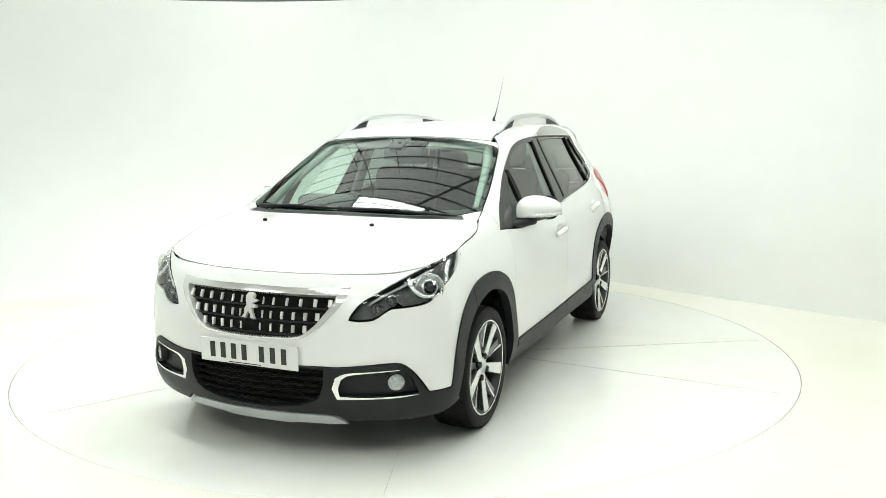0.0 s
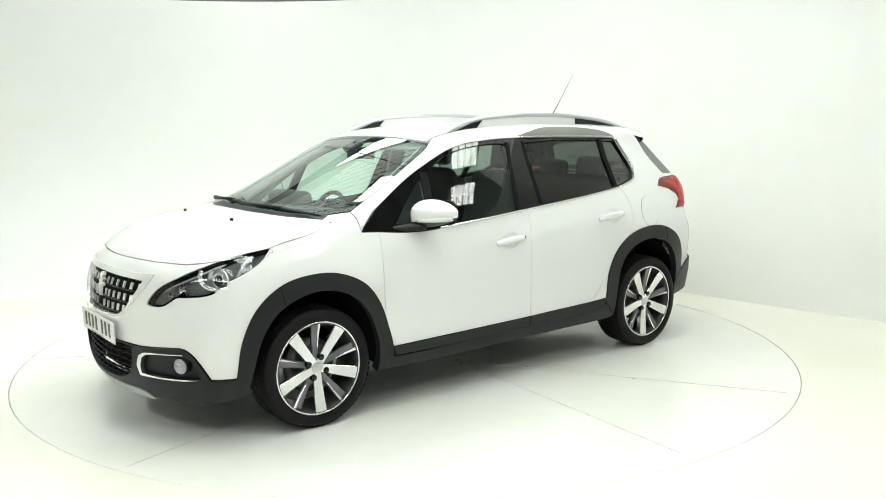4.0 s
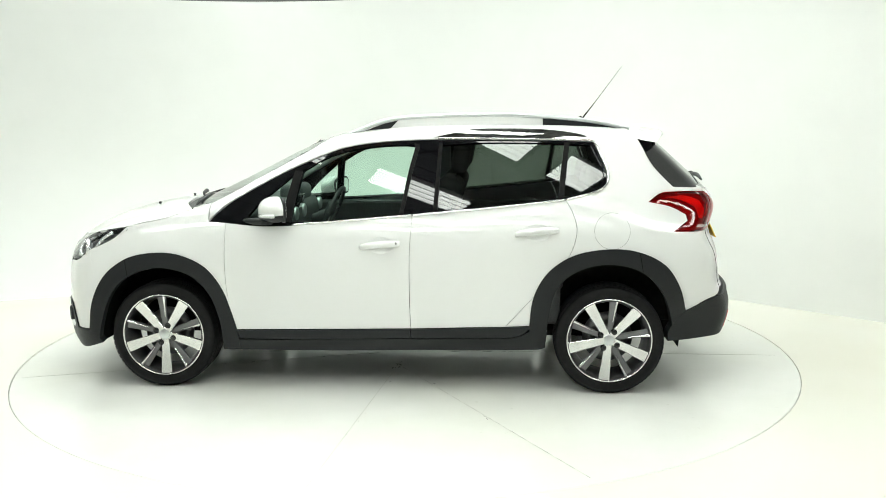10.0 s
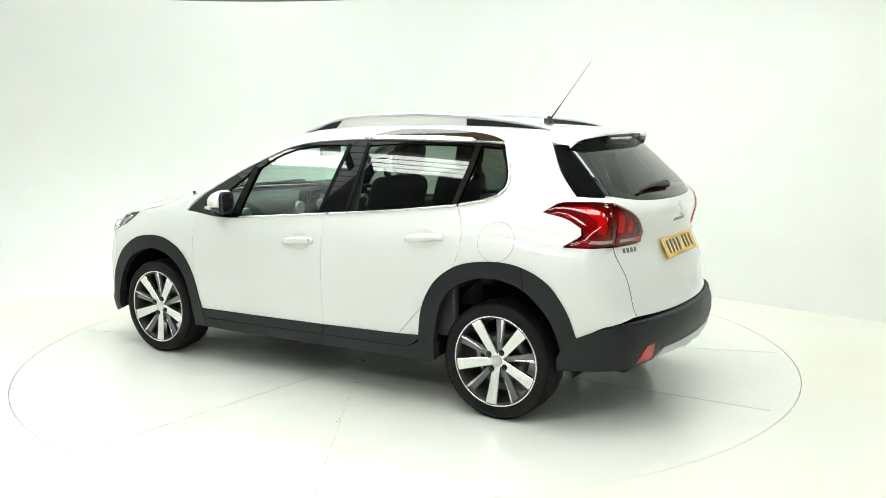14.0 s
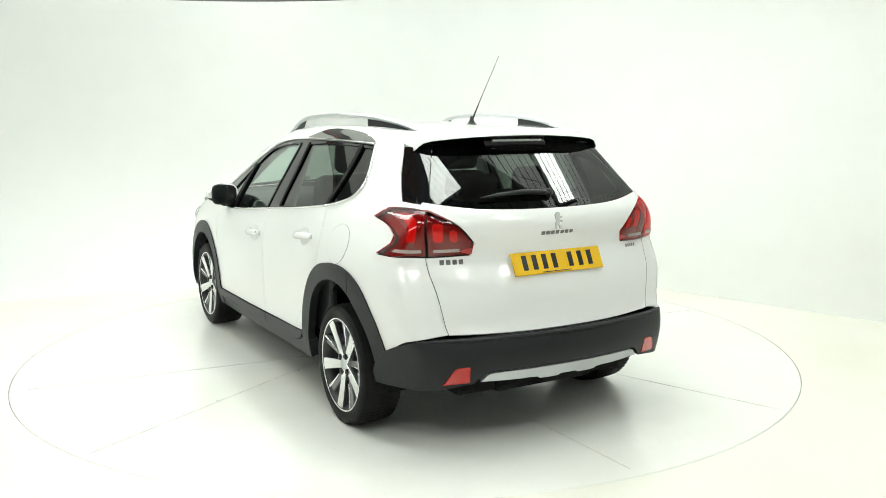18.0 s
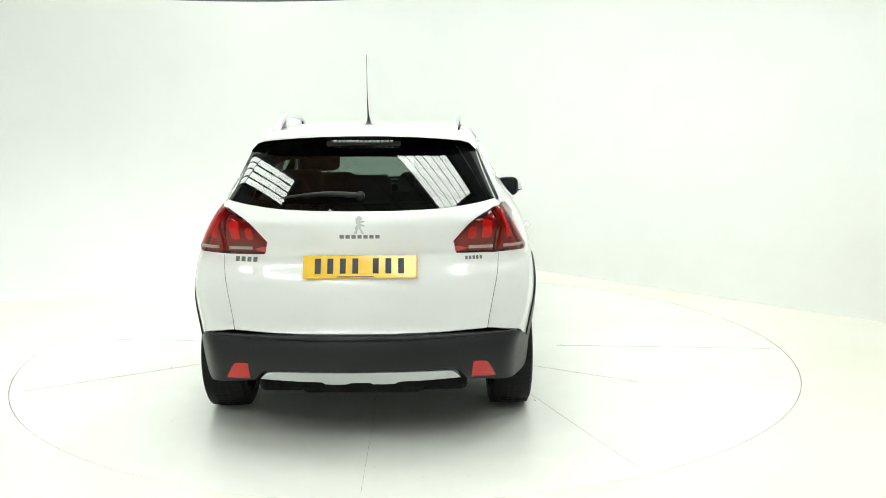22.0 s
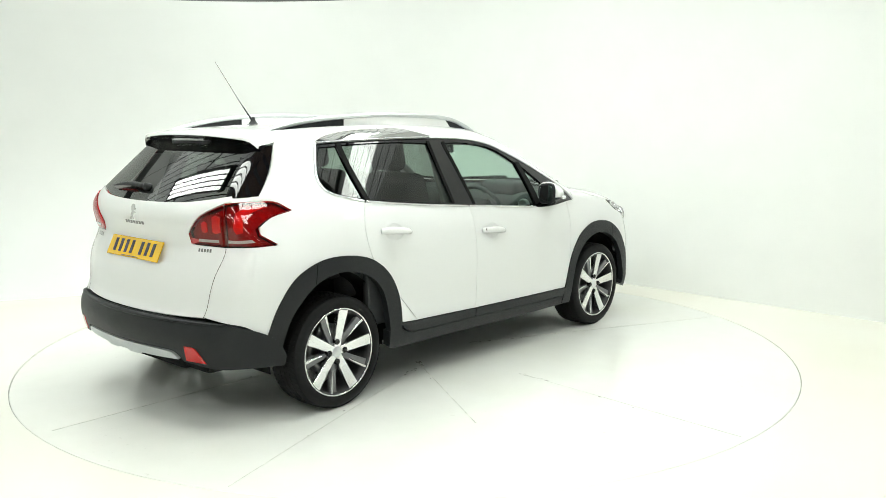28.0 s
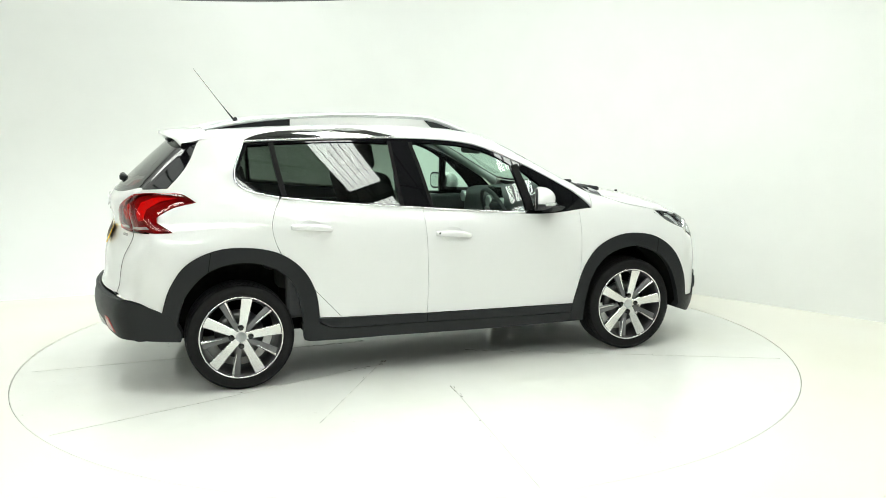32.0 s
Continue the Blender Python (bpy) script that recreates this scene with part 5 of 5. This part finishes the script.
def wheel(name="wheel"):
    w = holder(name, car)
    part("tyre", lathe_bm([(0.222, -0.100), (0.245, -0.104), (0.2784, -0.106), (0.2934, -0.098), (0.3009, -0.085), (0.3038, -0.06), (0.3042, 0.0), (0.3038, 0.06), (0.3009, 0.085), (0.2934, 0.098), (0.2784, 0.106), (0.2592, 0.107), (0.245, 0.104), (0.23, 0.098), (0.222, 0.090)], 72), RUBBER, w)
    # tread blocks across the crown
    bm = bmesh.new()
    for i in range(66):
        a = 2 * math.pi * i / 66
        for y, wd, skew in ((-0.078, 0.034, 0.25), (-0.036, 0.030, 0.12), (0.0, 0.024, 0.0), (0.036, 0.030, -0.12), (0.078, 0.034, -0.25)):
            r0, r1 = 0.301, (0.3060 if abs(y) < 0.05 else 0.3040)
            h = 0.0112
            for sgn in (1,):
                pts = []
                for dy in (-wd / 2, wd / 2):
                    for da in (-h, h):
                        t = a + da / 0.305 + skew * dy
                        tilt = 0.0 if abs(y) < 0.05 else (0.003 if dy * y > 0 else 0)
                        for r in (r0, r1 - tilt):
                            pts.append(bm.verts.new((r * math.cos(t), y + dy, r * math.sin(t))))
                p = pts
                for f in ((p[1], p[3], p[7], p[5]), (p[0], p[1], p[5], p[4]), (p[2], p[6], p[7], p[3]), (p[0], p[2], p[3], p[1]), (p[4], p[5], p[7], p[6])):
                    bm.faces.new(f)
    bmesh.ops.recalc_face_normals(bm, faces=bm.faces)
    tagged(part("tread", bm, RUBBER, w, smooth=False), kind="stuff")
    rim = part("rim", lathe_bm([(0.232, 0.094), (0.230, 0.101), (0.222, 0.100), (0.214, 0.090), (0.208, 0.06), (0.200, 0.02), (0.196, -0.06), (0.214, -0.095)], 72), BARREL, w, "dark alloy rim with a bright edge", m=BROAD)
    part("rim_edge", lathe_bm([(0.2335, 0.096), (0.2310, 0.1030), (0.2255, 0.1022), (0.2235, 0.0965)], 72), ALLOY, rim)
    part("brake_disc", lathe_bm([(0.06, 0.0), (0.14, 0.0), (0.14, -0.02), (0.06, -0.02)], 40, closed=True), STEEL, w)
    part("hub", lathe_bm([(0.0005, 0.074), (0.040, 0.074), (0.052, 0.062), (0.058, 0.03), (0.062, -0.05)], 36), ALLOY_DARK, w)
    cap = part("centre_cap", lathe_bm([(0.0005, 0.0855), (0.027, 0.0855), (0.0305, 0.083), (0.0315, 0.07)], 28), SATIN, w, "silver centre cap")
    for i in range(5):
        turn = Matrix.Rotation(-(2 * math.pi * i / 5), 4, "Y")

        def spoke(r0, r1, w0, w1, front, back, lean=0.0, mid=None):
            bm = bmesh.new()
            rows = []
            for k in range(7):
                t = k / 6
                r = r0 + (r1 - r0) * t
                h = (w0 + (w1 - w0) * t ** 1.3) / 2
                y = front[0] + (front[1] - front[0]) * (t ** 1.5)
                cx = lean * t
                rows.append([bm.verts.new(p) for p in ((cx - h, y - 0.003, r), (cx - h + 0.003, y, r), (cx + h - 0.003, y, r), (cx + h, y - 0.003, r), (cx + h * 0.8, y - back, r), (cx - h * 0.8, y - back, r))])
            for p, q in zip(rows, rows[1:]):
                for j in range(6):
                    bm.faces.new((p[j], p[(j + 1) % 6], q[(j + 1) % 6], q[j]))
            bm.faces.new(rows[0])
            bm.faces.new(rows[-1])
            bmesh.ops.recalc_face_normals(bm, faces=bm.faces)
            bmesh.ops.transform(bm, matrix=turn, verts=bm.verts)
            return bm

        part("spoke", spoke(0.026, 0.228, 0.042, 0.064, (0.081, 0.100), 0.034), ALLOY, w, "bright machined spoke", smooth=False, m=BROAD)
        turn = Matrix.Rotation(-(2 * math.pi * (i + 0.5) / 5), 4, "Y")
        part("spoke", spoke(0.045, 0.224, 0.030, 0.050, (0.064, 0.090), 0.026), ALLOY_DARK, w, "dark grey spoke", smooth=False, m=BROAD)
        bm = spoke(0.100, 0.228, 0.006, 0.016, (0.079, 0.099), 0.014, lean=0.004)
        bmesh.ops.transform(bm, matrix=Matrix.Rotation(-(2 * math.pi * (i + 0.5) / 5) - 0.09, 4, "Y") @ turn.inverted(), verts=bm.verts)
        part("spoke_edge", bm, ALLOY, w, smooth=False, m=BROAD)
    for i in range(4):
        a = math.pi / 4 + i * math.pi / 2 + 0.3
        part("bolt", lathe_bm([(0.0005, 0.090), (0.012, 0.090), (0.016, 0.085), (0.016, 0.06)], 14), GLOSS_BLACK, w, m=pose(0.054 * math.cos(a), 0, 0.054 * math.sin(a)))
    return w


def wheel_copy(w, m):
    made = holder("wheel", car, m)
    for o in w.children_recursive:
        k = o.copy()
        scene.collection.objects.link(k)
        k.parent = made if o.parent == w else k_of[o.parent]
        k_of[o] = k
    return made


k_of = {}
first = wheel()
WHEEL_Y = 0.742
first.matrix_basis = pose(1.269, WHEEL_Y, 0.3060, 0, 38, 0)
wheel_copy(first, pose(-1.269, WHEEL_Y, 0.3060, 0, 30, 0))
wheel_copy(first, pose(1.269, -WHEEL_Y, 0.3060, 0, 61, 180))
wheel_copy(first, pose(-1.269, -WHEEL_Y, 0.3060, 0, 62, 180))

# ---- under the skin: wheel houses, floor, and dark blocks added to stop light leaking through the gaps ----
for x, zc in ((1.269, 0.33), (-1.269, 0.34)):
    for s in (-1, 1):
        bm = bmesh.new()
        n = 20
        rows = []
        for i in range(n + 1):
            a = math.radians(-12 + 204 * i / n)
            rows.append([bm.verts.new((x + 0.40 * math.cos(a), s * y, zc + 0.40 * math.sin(a))) for y in (0.765, 0.50)])
        hub = bm.verts.new((x, s * 0.50, zc))
        for p, q in zip(rows, rows[1:]):
            bm.faces.new((p[0], p[1], q[1], q[0]))
            bm.faces.new((p[1], q[1], hub))
        part("wheel_house", bm, DARK, car, "black wheel arch liner")
part("underbody", box_bm((3.7, 1.0, 0.20), (0, 0, 0.34), 0.03), DARK, car, smooth=False)
part("cabin_floor", box_bm((1.70, 1.56, 0.16), (0, 0, 0.34), 0.03), DARK, car, smooth=False)
part("engine_bay", box_bm((0.62, 1.0, 0.42), (1.52, 0, 0.60), 0.05), DARK, car, smooth=False)
part("nose_backing", box_bm((0.10, 1.24, 0.46), (1.83, 0, 0.42), 0.03), DARK, car, smooth=False)
part("boot_floor", box_bm((0.85, 1.06, 0.40), (-1.42, 0, 0.55), 0.03), DARK, car, smooth=False)
part("tail_backing", box_bm((0.05, 1.10, 0.55), (-1.755, 0, 0.70), 0.02), DARK, car, smooth=False)
part("exhaust_box", box_bm((0.34, 0.6, 0.14), (-1.70, 0, 0.30), 0.04), DARK, car, smooth=False)


# ---- cabin ----
def soft_box(size, at, turn=None, bevel=0.05):
    return box_bm(size, at, bevel, 4, turn)


for y in (0.36, -0.36):
    seat = part("front_seat", soft_box((0.52, 0.50, 0.17), (0.02, y, 0.57), bevel=0.06), FABRIC, car, "charcoal fabric front seat")
    part("backrest", soft_box((0.15, 0.47, 0.62), (0, 0, 0.31), bevel=0.065), FABRIC, seat, m=pose(-0.20, y, 0.60, 0, -17, 0))
    part("headrest", soft_box((0.10, 0.26, 0.19), (0, 0, 0), bevel=0.045), FABRIC, seat, m=pose(-0.425, y, 1.305, 0, -10, 0))
    for d in (-0.05, 0.05):
        part("headrest_post", sweep_bm([(-0.385, y + d, 1.17), (-0.415, y + d, 1.25)], 0.007, 8), CHROME, seat)
bench = part("rear_bench", soft_box((0.46, 1.22, 0.17), (-0.80, 0, 0.60), bevel=0.06), FABRIC, car, "charcoal fabric rear bench")
part("backrest", soft_box((0.14, 1.20, 0.52), (0, 0, 0.26), bevel=0.06), FABRIC, bench, m=pose(-1.02, 0, 0.64, 0, -18, 0))
for y in (0.36, 0.0, -0.36):
    part("headrest", soft_box((0.09, 0.24, 0.15), (0, 0, 0), bevel=0.04), FABRIC, bench, m=pose(-1.215, y, 1.19 if y else 1.16, 0, -10, 0))
part("parcel_shelf", box_bm((0.42, 1.08, 0.02), (-1.46, 0, 1.02), 0.006), DASH, car, smooth=False)
dash = part("dashboard", soft_box((0.50, 1.36, 0.30), (0.90, 0, 0.86), bevel=0.09), DASH, car, "charcoal dashboard")
part("shelf", soft_box((0.36, 1.24, 0.06), (1.06, 0, 0.985), bevel=0.03), DASH, dash)
part("instrument_hood", soft_box((0.16, 0.34, 0.12), (0.76, -0.36, 1.03), bevel=0.045), DASH, dash)
part("touch_screen", box_bm((0.02, 0.21, 0.13), bevel=0.008), GLOSS_BLACK, dash, "glossy black touch screen", m=pose(0.66, 0.0, 0.985, 0, -12, 0))
for y in (0.62, -0.62, 0.11, -0.11):
    part("air_vent", lathe_bm([(0.0005, 0.012), (0.030, 0.012), (0.038, 0.016), (0.044, 0.010), (0.044, -0.01)], 18), SATIN, dash, "silver-rimmed air vent", m=pose(0.655, y, 0.93, 0, 0, 90))
ring = [Vector((0, 0.178 * math.cos(a), 0.168 * math.sin(a))) for a in np.linspace(0, 2 * math.pi, 33)]
wheel_at = pose(0.50, -0.36, 0.905, 0, -24, 0)
steer = part("steering_wheel", sweep_bm(ring, 0.015, 8, up=(1, 0, 0), caps=False), DASH, car, "black steering wheel", m=wheel_at)
part("boss", soft_box((0.05, 0.16, 0.12), (0.02, 0, 0), bevel=0.025), DASH, steer)
for y0, z0, y1, z1 in ((0.06, 0, 0.172, 0.01), (-0.06, 0, -0.172, 0.01), (0, -0.05, 0, -0.165)):
    part("spoke", sweep_bm([(0.015, y0, z0), (0.004, y1, z1)], 0.014, 8, up=(1, 0, 0)), SATIN, steer)
part("column", sweep_bm([(0.54, -0.36, 0.885), (0.74, -0.36, 0.80)], 0.035, 10), DASH, car)
part("centre_console", soft_box((0.80, 0.22, 0.24), (0.42, 0, 0.60), bevel=0.05), DASH, car)
part("gear_lever", sweep_bm([(0.46, 0, 0.70), (0.44, 0, 0.80), (0.43, 0, 0.84)], [0.012, 0.014, 0.024], 10), DASH, car)
inside = part("rear_view_mirror", soft_box((0.03, 0.24, 0.075), (0, 0, 0), bevel=0.014), DASH, car, "black rear-view mirror", m=pose(0.46, 0, 1.325, 0, -8, 8))
part("stalk", sweep_bm([(0.01, 0, 0.02), (0.06, 0, 0.06)], 0.012, 8), DASH, inside)
part("sensor_box", soft_box((0.10, 0.09, 0.035), (0.515, 0, 1.365), bevel=0.012, turn=Matrix.Rotation(radians(25), 4, "Y")), DASH, car)
for s in (-1, 1):
    for x0, x1 in ((0.82, -0.14), (-0.18, -1.0)):
        part("door_card", box_bm((x0 - x1, 0.05, 0.56), ((x0 + x1) / 2, s * 0.755, 0.66), 0.02), DASH, car, smooth=False)
    part("b_pillar_lining", box_bm((0.12, 0.03, 0.50), (0, 0, 0), 0.012), LINING, car, smooth=False, m=pose(-0.245, s * 0.655, 1.18, s * 20, 0, 0))
    part("a_pillar_lining", sweep_bm(curve3([(0.93, s * 0.655, 1.03), (0.70, s * 0.605, 1.17), (0.47, s * 0.550, 1.30), (0.36, s * 0.51, 1.36)], 10), 0.026, 8), LINING, car)
    part("sun_visor", box_bm((0.16, 0.38, 0.02), bevel=0.008), LINING, car, smooth=False, m=pose(0.34, s * 0.32, 1.385, 0, 24, 0))
    part("c_pillar_lining", box_bm((0.10, 0.03, 0.44), (0, 0, 0), 0.012), DASH, car, smooth=False, m=pose(-1.33, s * 0.600, 1.22, s * 19, 14, 0))

# aerial
foot = part("aerial", lathe_bm([(0.0005, 0.045), (0.008, 0.040), (0.012, 0.020), (0.022, 0.004), (0.030, 0.0)], 16), PLASTIC, car, "thin black roof aerial", m=pose(-1.16, 0, on_body(-1.16, 0), 90, 0, 0) @ Matrix.Diagonal((1.4, 1, 0.8, 1)))
part("mast", sweep_bm([(-1.168, 0, 1.525), (-1.25, 0, 1.632), (-1.408, -0.010, 1.846)], [0.0058, 0.0020, 0.0010], 8, up=(0, 1, 0)), PLASTIC, car, "thin aerial mast")


# ---- what turns ----
def motions():
    off = Vector((0.0535, 0.1969, 0))
    rows_car, rows_table = [], []
    for k in range(33):
        a = heading(float(k))
        turn = Matrix.Rotation(radians(a), 4, "Z")
        rows_car.append((float(k), turn @ Matrix.Translation(off)))
        rows_table.append((float(k), turn))
    walk(car, rows_car)
    walk(table, rows_table)


motions()
